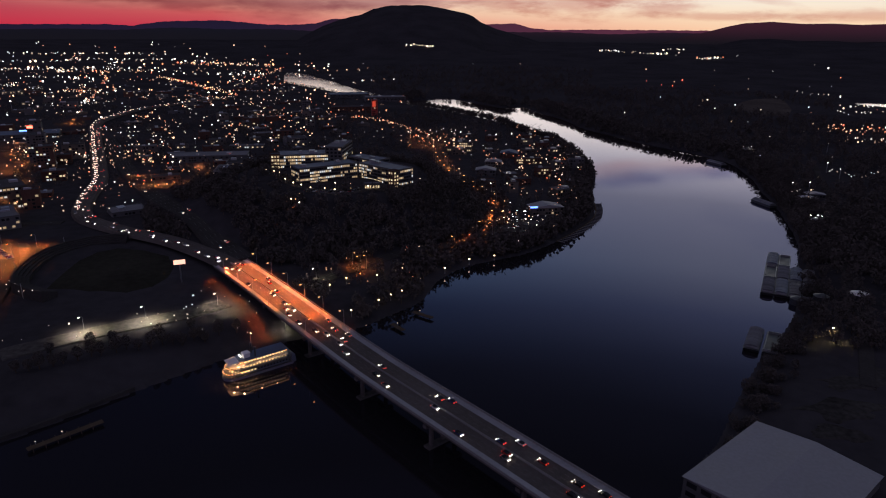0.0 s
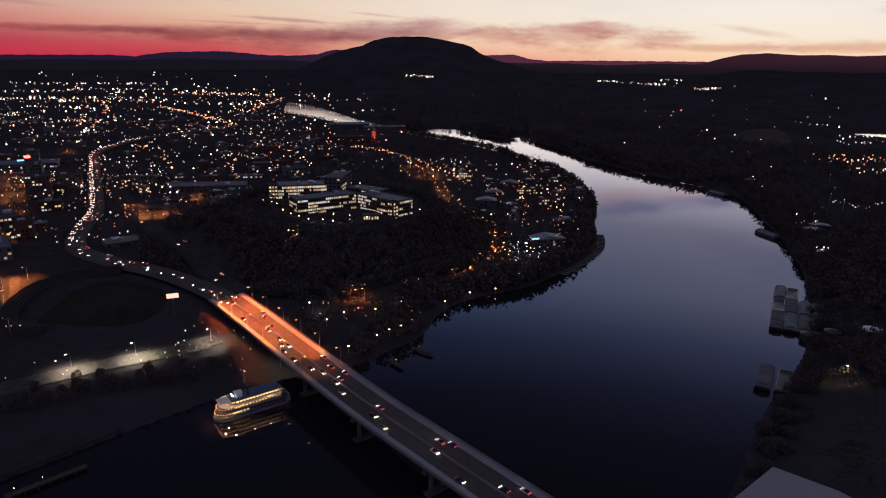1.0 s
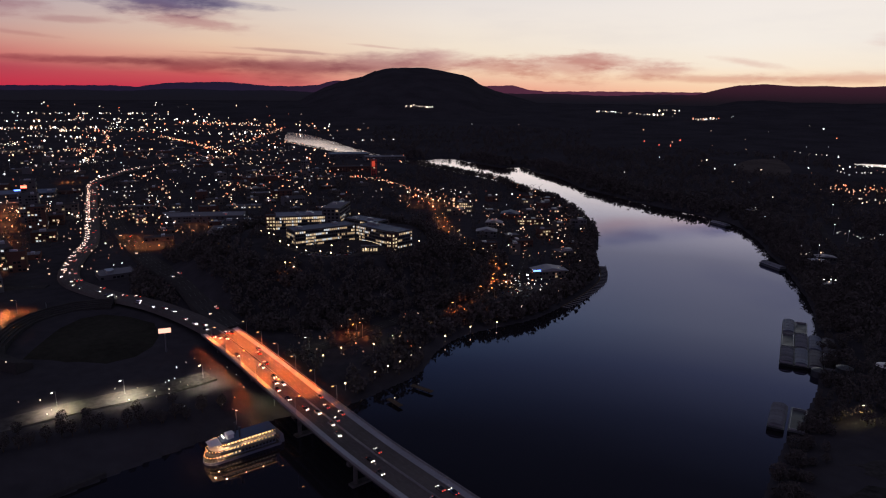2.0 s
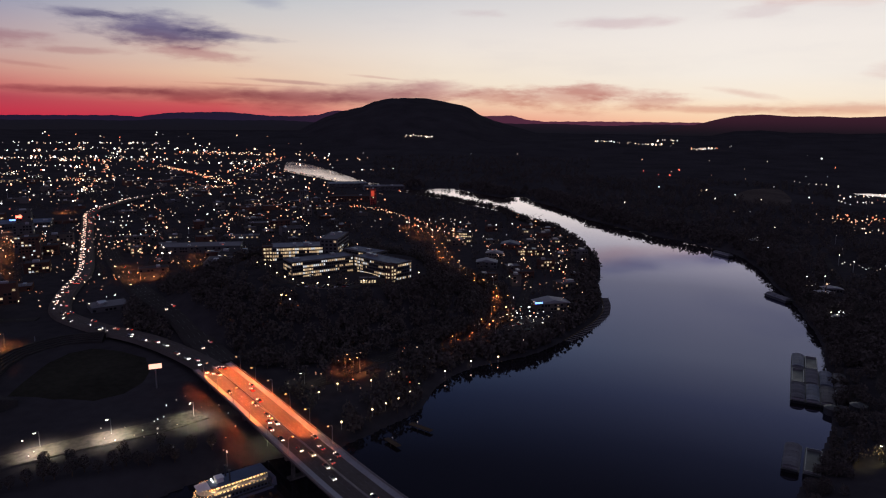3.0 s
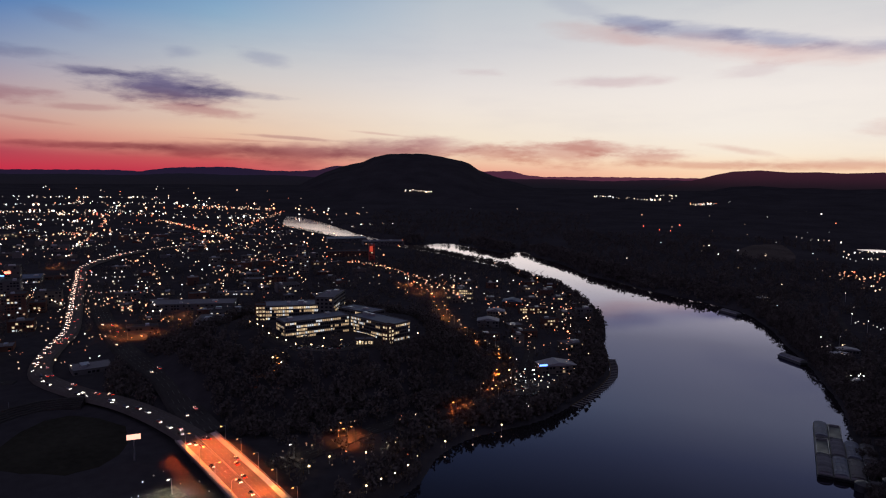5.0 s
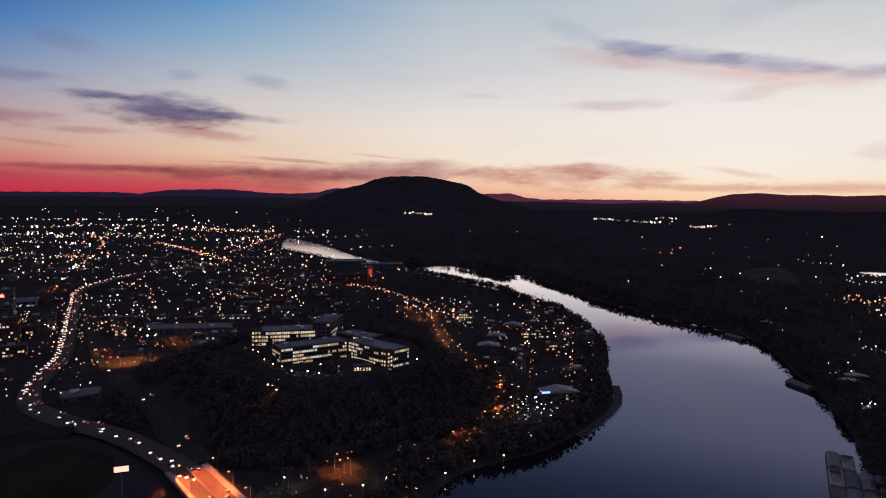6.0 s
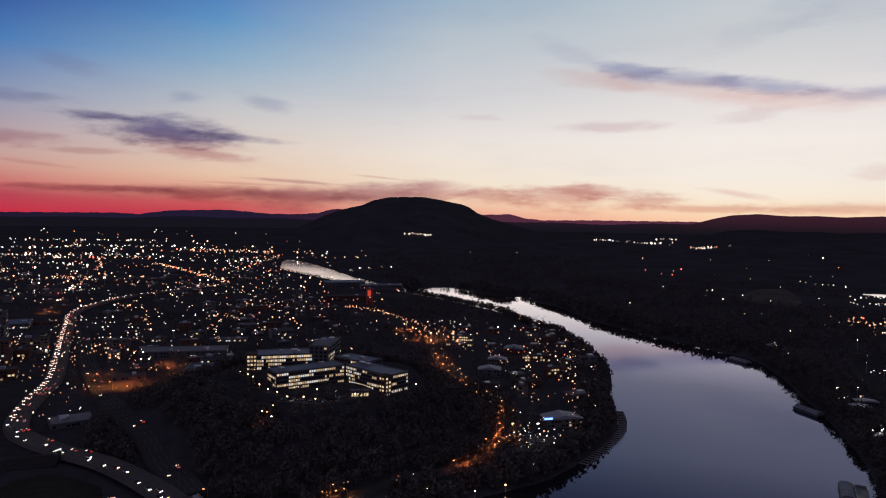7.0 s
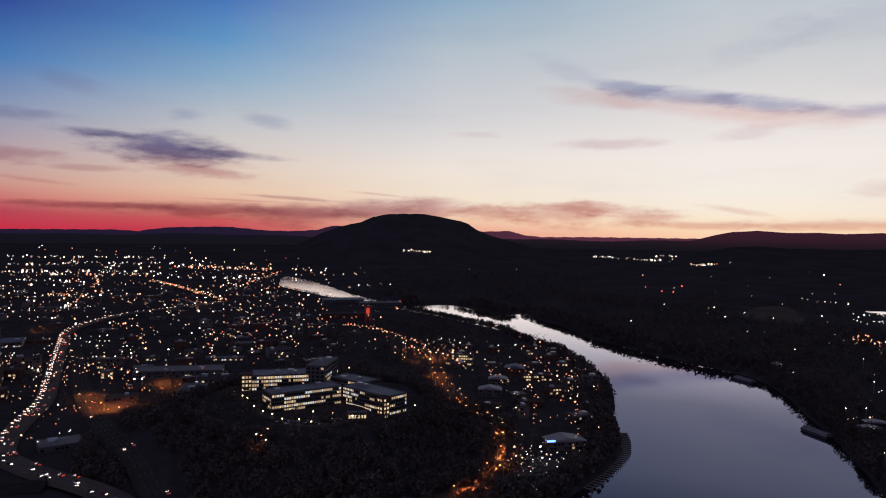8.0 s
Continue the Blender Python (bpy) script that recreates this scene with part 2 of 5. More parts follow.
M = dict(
    ridge=ridge_material("distant_ridge_haze_glow", (30, 22, 44), (84, 42, 60)),
    plain_haze=ridge_material("far_plain_haze", (18, 18, 30), (46, 26, 40), (15, 14, 19)),
    ridge_east=ridge_material("wooded_ridge_haze_glow", (24, 17, 27), (54, 26, 38), (17, 14, 18)),
    water=water_material(),
    ground=material("ground_soil_grass", (0.046, 0.044, 0.049), 0.95, vary=0.45, size=9.0, bump=0.6),
    lot=material("bare_gravel_lot", (0.085, 0.08, 0.077), 0.95, vary=0.8, size=3.0, bump=0.05),
    bare=material("bare_dirt", (0.05, 0.048, 0.046), 0.95, vary=0.9, size=3.0, bump=0.05),
    turf=material("dark_mown_turf", (0.034, 0.033, 0.026), 0.95, vary=0.5, size=4.0),
    field=material("dry_pasture", (0.085, 0.073, 0.066), 0.95, vary=0.5, size=6.0),
    asphalt=material("asphalt", (0.05, 0.048, 0.047), 0.86, vary=0.4, size=1.5, bump=0.02),
    deck=material("worn_road_concrete", (0.1, 0.09, 0.085), 0.86, vary=0.35, size=2.0, bump=0.02),
    shoulder=material("pale_road_edge", (0.3, 0.31, 0.33), 0.86, vary=0.3, size=1.5, bump=0.02),
    concrete=material("weathered_concrete", (0.2, 0.2, 0.2), 0.85, vary=0.3, size=1.2, bump=0.02),
    paint=material("road_paint", (0.1, 0.1, 0.095), 0.6, vary=0.3, size=0.6),
    steel=material("galvanised_steel", (0.35, 0.36, 0.38), 0.45, 0.8, vary=0.25, size=0.6),
    dark_steel=material("painted_dark_steel", (0.06, 0.065, 0.07), 0.5, 0.4, vary=0.3, size=0.5),
    white=material("white_paint", (0.78, 0.77, 0.75), 0.5, vary=0.12, size=0.8),
    hull_blue=material("dark_blue_hull_paint", (0.1, 0.125, 0.18), 0.5, vary=0.25, size=1.0),
    red=material("red_lens_and_lit_tower", (0.45, 0.06, 0.04), 0.5, vary=0.2, size=0.8),
    brick=material("brown_brick", (0.11, 0.062, 0.05), 0.85, vary=0.3, size=0.8, random_tint=0.4),
    stucco=material("dull_stucco", (0.11, 0.1, 0.09), 0.85, vary=0.2, size=1.0, random_tint=0.5),
    precast=material("grey_precast_panel", (0.085, 0.085, 0.09), 0.8, vary=0.25, size=1.0, random_tint=0.5),
    roof_dark=material("bitumen_roof", (0.07, 0.07, 0.075), 0.85, vary=0.35, size=2.0, random_tint=0.5),
    roof_blue=material("slate_blue_metal_roof", (0.11, 0.13, 0.17), 0.7, vary=0.25, size=2.0, random_tint=0.3),
    roof_pale=material("pale_membrane_roof", (0.15, 0.155, 0.17), 0.86, vary=0.25, size=2.0, random_tint=0.4),
    sheet=material("pale_metal_sheet", (0.25, 0.26, 0.285), 0.7, 0.1, vary=0.2, size=1.5),
    blue_sheet=material("blue_metal_sheet", (0.07, 0.1, 0.16), 0.7, 0.1, vary=0.2, size=1.5),
    glass=material("dark_window_glass", (0.02, 0.022, 0.026), 0.08, vary=0.1, ior=1.5),
    leaf=material("evening_foliage", (0.088, 0.079, 0.074), 0.9, vary=0.35, size=6.0, island=0.3),
    bark=material("bark", (0.09, 0.07, 0.05), 0.95, vary=0.4, size=0.4),
    rubber=material("tyre_rubber", (0.02, 0.02, 0.02), 0.9, vary=0.2, size=0.2),
    lit=material("lit_window", (0.5, 0.47, 0.4), 0.3, vary=0.2, size=3.0, glow=(1.0, 0.74, 0.42), power=0.75),
    lit_dim=material("dim_lit_window", (0.4, 0.36, 0.3), 0.3, vary=0.2, size=3.0, glow=(1.0, 0.68, 0.36), power=0.4),
    lit_cool=material("cool_lit_window", (0.5, 0.5, 0.5), 0.3, vary=0.2, size=3.0, glow=(0.9, 0.93, 0.95), power=0.6),
    sodium=material("sodium_lamp", (0.5, 0.4, 0.3), 0.4, glow=(1.0, 0.4, 0.12), power=8.0),
    led=material("white_lamp", (0.5, 0.5, 0.5), 0.4, glow=(1.0, 0.9, 0.75), power=14.0),
    bulb=material("warm_bulb", (0.5, 0.4, 0.3), 0.4, glow=(1.0, 0.66, 0.36), power=8.0),
    bow_bulb=material("orange_deck_bulb", (0.5, 0.4, 0.3), 0.4, glow=(1.0, 0.42, 0.15), power=9.0),
    head=material("headlight", (0.6, 0.6, 0.6), 0.2, glow=(1.0, 0.84, 0.68), power=34.0),
    head_far=material("distant_headlight", (0.6, 0.6, 0.6), 0.2, glow=(1.0, 0.62, 0.46), power=8.0),
    tail=material("tail_light", (0.4, 0.02, 0.02), 0.3, glow=(1.0, 0.05, 0.02), power=4.0),
    screen=material("lit_board", (0.6, 0.4, 0.35), 0.4, glow=(1.0, 0.5, 0.36), power=1.6),
    neon=material("blue_sign_light", (0.2, 0.3, 0.6), 0.4, glow=(0.12, 0.25, 1.0), power=4.0),
    red_glow=material("red_lit_wall", (0.4, 0.05, 0.04), 0.6, glow=(1.0, 0.1, 0.05), power=0.5),
    beacon=material("red_beacon", (0.4, 0.02, 0.02), 0.3, glow=(1.0, 0.08, 0.05), power=9.0),
    town_warm=lamp_material("town_lamps_warm", [(0.0, (1.0, 0.13, 0.05, 1)), (0.3, (1.0, 0.34, 0.15, 1)), (0.65, (1.0, 0.56, 0.34, 1)), (1.0, (1.0, 0.66, 0.42, 1))], 0.5, 5.0),
    town_white=lamp_material("town_lamps_white", [(0.0, (1.0, 0.62, 0.4, 1)), (0.5, (1.0, 0.84, 0.68, 1)), (1.0, (0.86, 0.93, 1.0, 1))], 0.25, 7.0),
)
CAR_PAINT = [material("car_paint_" + n, c, 0.25, 0.2, vary=0.06, size=1.0) for n, c in
             (("white", (0.7, 0.7, 0.7)), ("grey", (0.2, 0.2, 0.21)), ("black", (0.02, 0.02, 0.022)), ("red", (0.35, 0.03, 0.03)), ("blue", (0.04, 0.07, 0.2)))]


PLAN = 0.8  # metres to one unit of the plan


# ---- mesh helpers ----
def mesh_of(name, verts, faces, mats, index=None, smooth=False):
    me = bpy.data.meshes.new(name)
    me.from_pydata([tuple(v) for v in verts], [], [tuple(f) for f in faces])
    for m in mats if isinstance(mats, (list, tuple)) else [mats]:
        me.materials.append(m)
    if index is not None:
        me.polygons.foreach_set("material_index", np.asarray(index, dtype=np.int32))
    if smooth:
        me.polygons.foreach_set("use_smooth", np.ones(len(me.polygons), dtype=bool))
    me.update()
    return me


def from_arrays(name, verts, tris, mats, index=None):
    """A large triangle mesh out of numpy arrays."""
    me = bpy.data.meshes.new(name)
    nv, nf = len(verts), len(tris)
    me.vertices.add(nv)
    me.vertices.foreach_set("co", np.asarray(verts, dtype=np.float32).ravel())
    me.loops.add(nf * 3)
    me.loops.foreach_set("vertex_index", np.asarray(tris, dtype=np.int32).ravel())
    me.polygons.add(nf)
    me.polygons.foreach_set("loop_start", np.arange(0, nf * 3, 3, dtype=np.int32))
    me.polygons.foreach_set("loop_total", np.full(nf, 3, dtype=np.int32))
    for m in mats if isinstance(mats, (list, tuple)) else [mats]:
        me.materials.append(m)
    if index is not None:
        me.polygons.foreach_set("material_index", np.asarray(index, dtype=np.int32))
    me.update(calc_edges=True)
    return me


def part(name, data, parent, label=""):
    """One mesh object under a thing or under a part."""
    ob = new(name, data)
    ob.parent = parent
    return tagged(ob, label) if label else ob


def thing(name, m, label, category, group="", kind="", data=None):
    ob = new(name, data)
    ob.matrix_basis = m
    return tagged(ob, label, category, group, kind)


class Shape:
    """Gathers boxes, prisms and tubes into one mesh."""

    def __init__(self):
        self.v, self.f, self.m = [], [], []

    def add(self, verts, faces, mat=0):
        k = len(self.v)
        self.v += [tuple(p) for p in verts]
        self.f += [tuple(i + k for i in f) for f in faces]
        self.m += [mat] * len(faces)
        return self

    def box(self, x0, y0, z0, x1, y1, z1, mat=0, taper=0.0):
        t = taper
        v = [(x0, y0, z0), (x1, y0, z0), (x1, y1, z0), (x0, y1, z0), (x0 + t, y0 + t, z1), (x1 - t, y0 + t, z1), (x1 - t, y1 - t, z1), (x0 + t, y1 - t, z1)]
        return self.add(v, [(3, 2, 1, 0), (4, 5, 6, 7), (0, 1, 5, 4), (1, 2, 6, 5), (2, 3, 7, 6), (3, 0, 4, 7)], mat)

    def prism(self, outline, z0, z1, mat=0, shrink=1.0):
        n = len(outline)
        cx, cy = sum(p[0] for p in outline) / n, sum(p[1] for p in outline) / n
        v = [(x, y, z0) for x, y in outline] + [(cx + (x - cx) * shrink, cy + (y - cy) * shrink, z1) for x, y in outline]
        return self.add(v, [tuple(range(n - 1, -1, -1)), tuple(range(n, 2 * n))] + [(i, (i + 1) % n, n + (i + 1) % n, n + i) for i in range(n)], mat)

    def tube(self, a, b, r0, r1, n=8, mat=0):
        a, b = Vector(a), Vector(b)
        w = (b - a).normalized()
        u = w.orthogonal().normalized()
        s = w.cross(u)
        ring = [u * math.cos(i * math.tau / n) + s * math.sin(i * math.tau / n) for i in range(n)]
        return self.add([a + q * r0 for q in ring] + [b + q * r1 for q in ring],
                        [tuple(range(n - 1, -1, -1)), tuple(range(n, 2 * n))] + [(i, (i + 1) % n, n + (i + 1) % n, n + i) for i in range(n)], mat)

    def mesh(self, name, *mats):
        return mesh_of(name, self.v, self.f, mats, self.m)


def spline(points, step=12.0):
    """A smooth line through the points, in even steps."""
    p = np.asarray(points, dtype=float) * PLAN
    p = np.vstack([2 * p[0] - p[1], p, 2 * p[-1] - p[-2]])
    out = []
    for i in range(1, len(p) - 2):
        n = max(2, int(np.linalg.norm(p[i + 1] - p[i]) / step))
        for u in np.arange(n) / n:
            out.append(0.5 * ((2 * p[i]) + (p[i + 1] - p[i - 1]) * u + (2 * p[i - 1] - 5 * p[i] + 4 * p[i + 1] - p[i + 2]) * u * u
                              + (3 * p[i] - p[i - 1] - 3 * p[i + 1] + p[i + 2]) * u ** 3))
    out.append(p[-2])
    return np.array(out)


def sides(line):
    """The unit vectors to the right of each point of a line in plan."""
    d = np.gradient(np.asarray(line)[:, :2], axis=0)
    d /= np.linalg.norm(d, axis=1)[:, None] + 1e-9
    return np.stack([d[:, 1], -d[:, 0]], 1)


def sweep(name, line, profile, mats, widths=None):
    """Sweeps a closed profile of (across, up) along a line of x, y, z; widths scales the across values point by point."""
    line = np.asarray(line, dtype=float)
    s, n, k = sides(line), len(line), len(profile)
    w = np.ones(n) if widths is None else widths
    v = [(line[i, 0] + s[i, 0] * a * w[i], line[i, 1] + s[i, 1] * a * w[i], line[i, 2] + b) for i in range(n) for a, b in profile]
    f = [(i * k + j, (i + 1) * k + j, (i + 1) * k + (j + 1) % k, i * k + (j + 1) % k) for i in range(n - 1) for j in range(k)]
    f += [tuple(range(k)), tuple((n - 1) * k + j for j in range(k - 1, -1, -1))]
    return mesh_of(name, v, f, mats)


def smooth_step(a, b, x):
    u = np.clip((x - a) / (b - a), 0, 1)
    return u * u * (3 - 2 * u)


# ---- the land: river, town plain, wooded hill, ridges ----
LEFT_BANK = spline([(-1500, -900), (-820, -260), (-520, 20), (-330, 250), (-239, 338), (-198, 385), (-172, 412), (-142, 442), (-104, 466), (-72, 479), (-39, 515), (-19, 540), (-9, 580), (9, 614), (32, 637), (62, 655), (94, 678), (139, 734), (177, 795), (195, 844), (210, 937), (237, 1038), (252, 1131), (250, 1196), (247, 1296), (236, 1403), (196, 1498), (154, 1662), (96, 1767), (28, 1888), (-15, 1950), (-150, 2120), (-275, 2280), (-425, 2500), (-540, 2670), (-665, 2890), (-760, 3300)], 16)
RIGHT_BANK = spline([(-800, 3560), (-655, 3335), (-470, 2936), (-332, 2595), (-230, 2400), (-130, 2230), (-21, 2262), (10, 2294), (114, 2114), (173, 2026), (235, 2064), (255, 1927), (303, 1774), (331, 1589), (369, 1501), (399, 1410), (433, 1351), (464, 1298), (488, 1239), (505, 1175), (491, 1063), (466, 968), (440, 859), (404, 742), (379, 682), (315, 558), (285, 504), (239, 449), (209, 408), (185, 373), (157, 330), (134, 304), (95, 240), (70, 150), (90, 0), (200, -300), (420, -900)], 16)
RIVER = np.vstack([LEFT_BANK, RIGHT_BANK])
LAKE = np.array([(1300 + 150 * (1 + math.cos(a)), 2150 + 125 * math.sin(a) * (1 + 0.2 * math.cos(3 * a))) for a in np.linspace(0, math.tau, 24, endpoint=False)]) * PLAN


def shore(p, ring):
    """The distance of plan points from a closed shoreline, minus inside."""
    a, b = ring, np.roll(ring, -1, axis=0)
    if len(p) < 60:
        e, out = b - a, []
        for q in p:
            u = np.clip(((q - a) * e).sum(1) / ((e * e).sum(1) + 1e-9), 0, 1)
            d = np.sqrt((((q - a) - u[:, None] * e) ** 2).sum(1).min())
            cross = ((a[:, 1] > q[1]) != (b[:, 1] > q[1])) & (q[0] < a[:, 0] + (q[1] - a[:, 1]) * e[:, 0] / np.where(e[:, 1] == 0, 1e-9, e[:, 1]))
            out.append(-d if cross.sum() % 2 else d)
        return np.array(out)
    best, inside = np.full(len(p), 1e12), np.zeros(len(p), dtype=bool)
    for (ax, ay), (bx, by) in zip(a, b):
        dx, dy = bx - ax, by - ay
        u = np.clip(((p[:, 0] - ax) * dx + (p[:, 1] - ay) * dy) / (dx * dx + dy * dy + 1e-9), 0, 1)
        best = np.minimum(best, (p[:, 0] - ax - u * dx) ** 2 + (p[:, 1] - ay - u * dy) ** 2)
        if ay != by:
            cross = ((ay > p[:, 1]) != (by > p[:, 1])) & (p[:, 0] < ax + (p[:, 1] - ay) * dx / dy)
            inside ^= cross
    d = np.sqrt(best)
    return np.where(inside, -d, d)


def waves(x, y, size, seed):
    """Cheap uneven relief, about -1 to 1."""
    r = np.random.RandomState(seed)
    out = np.zeros_like(x)
    for k in range(7):
        a, q = r.uniform(0, math.tau), size * r.uniform(0.45, 1.5)
        out += np.sin((x * math.cos(a) + y * math.sin(a)) / q * math.tau + r.uniform(0, math.tau))
    return out / 3.5


def skyline(bearing, stops):
    return np.interp(bearing, [s[0] for s in stops], [s[1] for s in stops])


# heights of the skylines over the river, by bearing in degrees from the flight line
MESA = [(-17, 30), (-14, 60), (-12.9, 87), (-11.1, 172), (-9.8, 222), (-8.4, 258), (-6.6, 291), (-5.7, 322), (-4.3, 342), (-2.9, 348), (-1.8, 345), (-0.1, 327), (1.5, 307), (2.2, 287), (2.9, 249),
        (4.1, 215), (5.5, 185), (7.8, 138), (10.1, 103), (12.8, 65), (17, 20)]
EAST_HILL = [(12, 20), (15.5, 110), (18.8, 182), (20.4, 212), (21.7, 241), (22.8, 259), (24.6, 268), (26.7, 257), (28.5, 260), (30.3, 254), (32.5, 262), (42, 220), (60, 150), (80, 60)]
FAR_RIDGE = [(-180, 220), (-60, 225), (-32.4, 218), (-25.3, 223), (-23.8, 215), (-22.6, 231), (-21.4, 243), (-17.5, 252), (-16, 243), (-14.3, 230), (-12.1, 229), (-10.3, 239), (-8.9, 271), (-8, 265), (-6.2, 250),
             (0, 246), (3.6, 244), (5.7, 250), (6.7, 224), (8.3, 211), (12.3, 216), (21, 216), (32.6, 236), (60, 230), (180, 220)]


def land(x, y):
    x, y = np.atleast_1d(np.asarray(x, float)), np.atleast_1d(np.asarray(y, float))
    p = np.stack([x, y], 1)
    d = np.minimum(shore(p, RIVER), shore(p, LAKE)) / PLAN
    x, y = x / PLAN, y / PLAN
    r, az = np.hypot(x, y), np.degrees(np.arctan2(x, y))
    z = 1.2 + 9.5 * smooth_step(0, 42, d) + 5.0 * smooth_step(60, 400, d) + 1.2 * waves(x, y, 260, 3) * smooth_step(30, 200, d)
    z += 95 * smooth_step(3000, 5700, r) * smooth_step(150, 700, d)
    hill = np.hypot((x + 135) / 165, (y - 812) / 165)
    z += (38 + 2.0 * waves(x, y, 90, 5)) * smooth_step(1.22, 0.62, hill) * smooth_step(8, 90, d)
    rough = 1 + 0.012 * waves(x, y, 420, 9) + 0.008 * waves(x, y, 150, 10)
    tops = 2.2 * np.abs(np.sin(az * 31.7) * np.sin(az * 87.3 + 1.0)) * smooth_step(5500, 5900, r)
    dry = smooth_step(20, 420, d)
    z = np.maximum(z, (225 + 1.365 * (skyline(az, MESA) - 225)) * smooth_step(3500, 5940, r) ** 1.1 * rough * dry + tops)
    z = np.maximum(z, (105 + 1.310 * (skyline(az, EAST_HILL) - 225)) * smooth_step(3300, 5900, r) ** 1.3 * (0.3 + 0.7 * rough) * dry)
    wet = -5.0 * smooth_step(0, 14, -d)
    return np.where(d < 0, wet, z) * PLAN


def land_z(x, y):
    return float(land([x], [y])[0])


def build_ground():
    ang = np.radians(np.concatenate([np.arange(-180, -42, 3.0), np.arange(-42, 42, 0.16), np.arange(42, 180, 3.0)]))
    rad = np.concatenate([[6, 40, 80, 120], np.geomspace(150, 4900, 340)])
    a, r = np.meshgrid(ang, rad)
    x, y = (r * np.sin(a)).ravel(), (r * np.cos(a)).ravel()
    z = land(x, y)
    na, nr = len(ang), len(rad)
    i, j = np.meshgrid(np.arange(nr - 1), np.arange(na), indexing="ij")
    p, q = (i * na + j).ravel(), (i * na + (j + 1) % na).ravel()
    tris = np.vstack([np.stack([p, p + na, q], 1), np.stack([q, p + na, q + na], 1)])
    me = from_arrays("ground", np.stack([x, y, z], 1), tris, M["ground"])
    me.polygons.foreach_set("use_smooth", np.ones(len(me.polygons), dtype=bool))
    tagged(new("ground", me), "dark dusk land with river banks, wooded hill and far ridges", "ground", kind="structure")


build_ground()


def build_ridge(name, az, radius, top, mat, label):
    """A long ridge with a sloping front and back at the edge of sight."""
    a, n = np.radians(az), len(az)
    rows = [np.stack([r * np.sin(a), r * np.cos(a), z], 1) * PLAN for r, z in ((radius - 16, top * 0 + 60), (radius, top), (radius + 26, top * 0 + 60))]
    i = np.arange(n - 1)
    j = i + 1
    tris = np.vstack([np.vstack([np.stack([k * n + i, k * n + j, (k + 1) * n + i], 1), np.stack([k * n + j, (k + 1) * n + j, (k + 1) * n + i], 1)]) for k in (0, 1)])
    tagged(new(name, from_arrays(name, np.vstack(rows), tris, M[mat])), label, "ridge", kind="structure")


AROUND, EASTWARD = np.arange(-180, 180.1, 0.2), np.arange(11, 82, 0.1)
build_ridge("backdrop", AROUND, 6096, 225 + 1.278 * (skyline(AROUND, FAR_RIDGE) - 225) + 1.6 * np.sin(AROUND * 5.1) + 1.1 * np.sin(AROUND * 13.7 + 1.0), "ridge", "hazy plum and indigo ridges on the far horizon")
# haze over the far plain, added as a glowing band shaped like foothills
build_ridge("backdrop_foothills", AROUND, 6020, 190 + 7 * np.sin(AROUND * 0.31 + 1.0) + 5 * np.sin(AROUND * 0.83) + 1.5 * np.sin(AROUND * 7.1), "plain_haze", "dark band of haze over the far plain, foothill-shaped")
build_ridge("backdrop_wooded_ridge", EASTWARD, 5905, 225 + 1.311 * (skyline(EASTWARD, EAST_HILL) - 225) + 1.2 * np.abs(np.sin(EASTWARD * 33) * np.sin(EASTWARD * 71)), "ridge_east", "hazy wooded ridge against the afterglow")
SHEET = Shape().add([(-1700, -1200, 0), (1900, -1200, 0), (1900, 3700, 0), (-1700, 3700, 0)], [(0, 1, 2, 3)])
tagged(new("water", SHEET.mesh("water", M["water"])), "calm dark river mirroring the pink and blue evening sky", "river", kind="structure")


# ---- roads ----
def draped(points, lift=0.5, step=14.0, least=0.0):
    line = spline(points, step)
    z = land(line[:, 0], line[:, 1])
    k = np.ones(9) / 9
    z = np.maximum(np.convolve(np.pad(z, 4, mode="edge"), k, "valid"), z)
    return np.column_stack([line, np.maximum(z + lift, least)])


def road(name, line, width, label, lanes=2, mat="asphalt"):
    h = width / 2
    ob = thing(name, Matrix(), label, "road", kind="structure", data=sweep(name, line, [(-h, 0), (h, 0), (h + 1.5, -2.5), (-h - 1.5, -2.5)], M[mat]))
    s = Shape()
    side = sides(line)
    for i in range(len(line) - 1):
        for k in range(1, lanes):
            o = -h + width * k / lanes
            a, b = line[i], line[i] + (line[i + 1] - line[i]) * 0.45
            w = np.array([side[i, 0], side[i, 1], 0])
            s.add([a + w * (o - 0.1) + (0, 0, 0.03), a + w * (o + 0.1) + (0, 0, 0.03), b + w * (o + 0.1) + (0, 0, 0.03), b + w * (o - 0.1) + (0, 0, 0.03)], [(0, 1, 2, 3)])
    if s.f:
        tagged(part("lane_lines", s.mesh("lane_lines", M["paint"]), ob, "broken white lane lines"), kind="stuff")
    return ob


BRIDGE = spline([(260, 38), (160, 150), (84, 237), (42, 285.5), (1, 333), (-43.5, 385), (-92.5, 448), (-144, 516), (-192, 577)], 6.0)
BRIDGE = np.column_stack([BRIDGE, np.full(len(BRIDGE), 16.0)])
CURVE = draped([(-192, 577), (-230, 613), (-282, 653), (-335, 682), (-390, 718), (-424, 765), (-450, 832), (-475, 911), (-512, 990), (-604, 1169), (-690, 1340), (-745, 1450), (-772, 1560),
                (-779, 1725), (-748, 1830), (-708, 1927), (-630, 2065)], 3.5)
CURVE[:, 2] = np.maximum(CURVE[:, 2], 16 - 4 * smooth_step(0, 25, np.arange(len(CURVE))))
FAR_HIGHWAY = draped([(-630, 2065), (-655, 2120), (-754, 2264), (-945, 2534), (-1150, 2800)], 3.0)
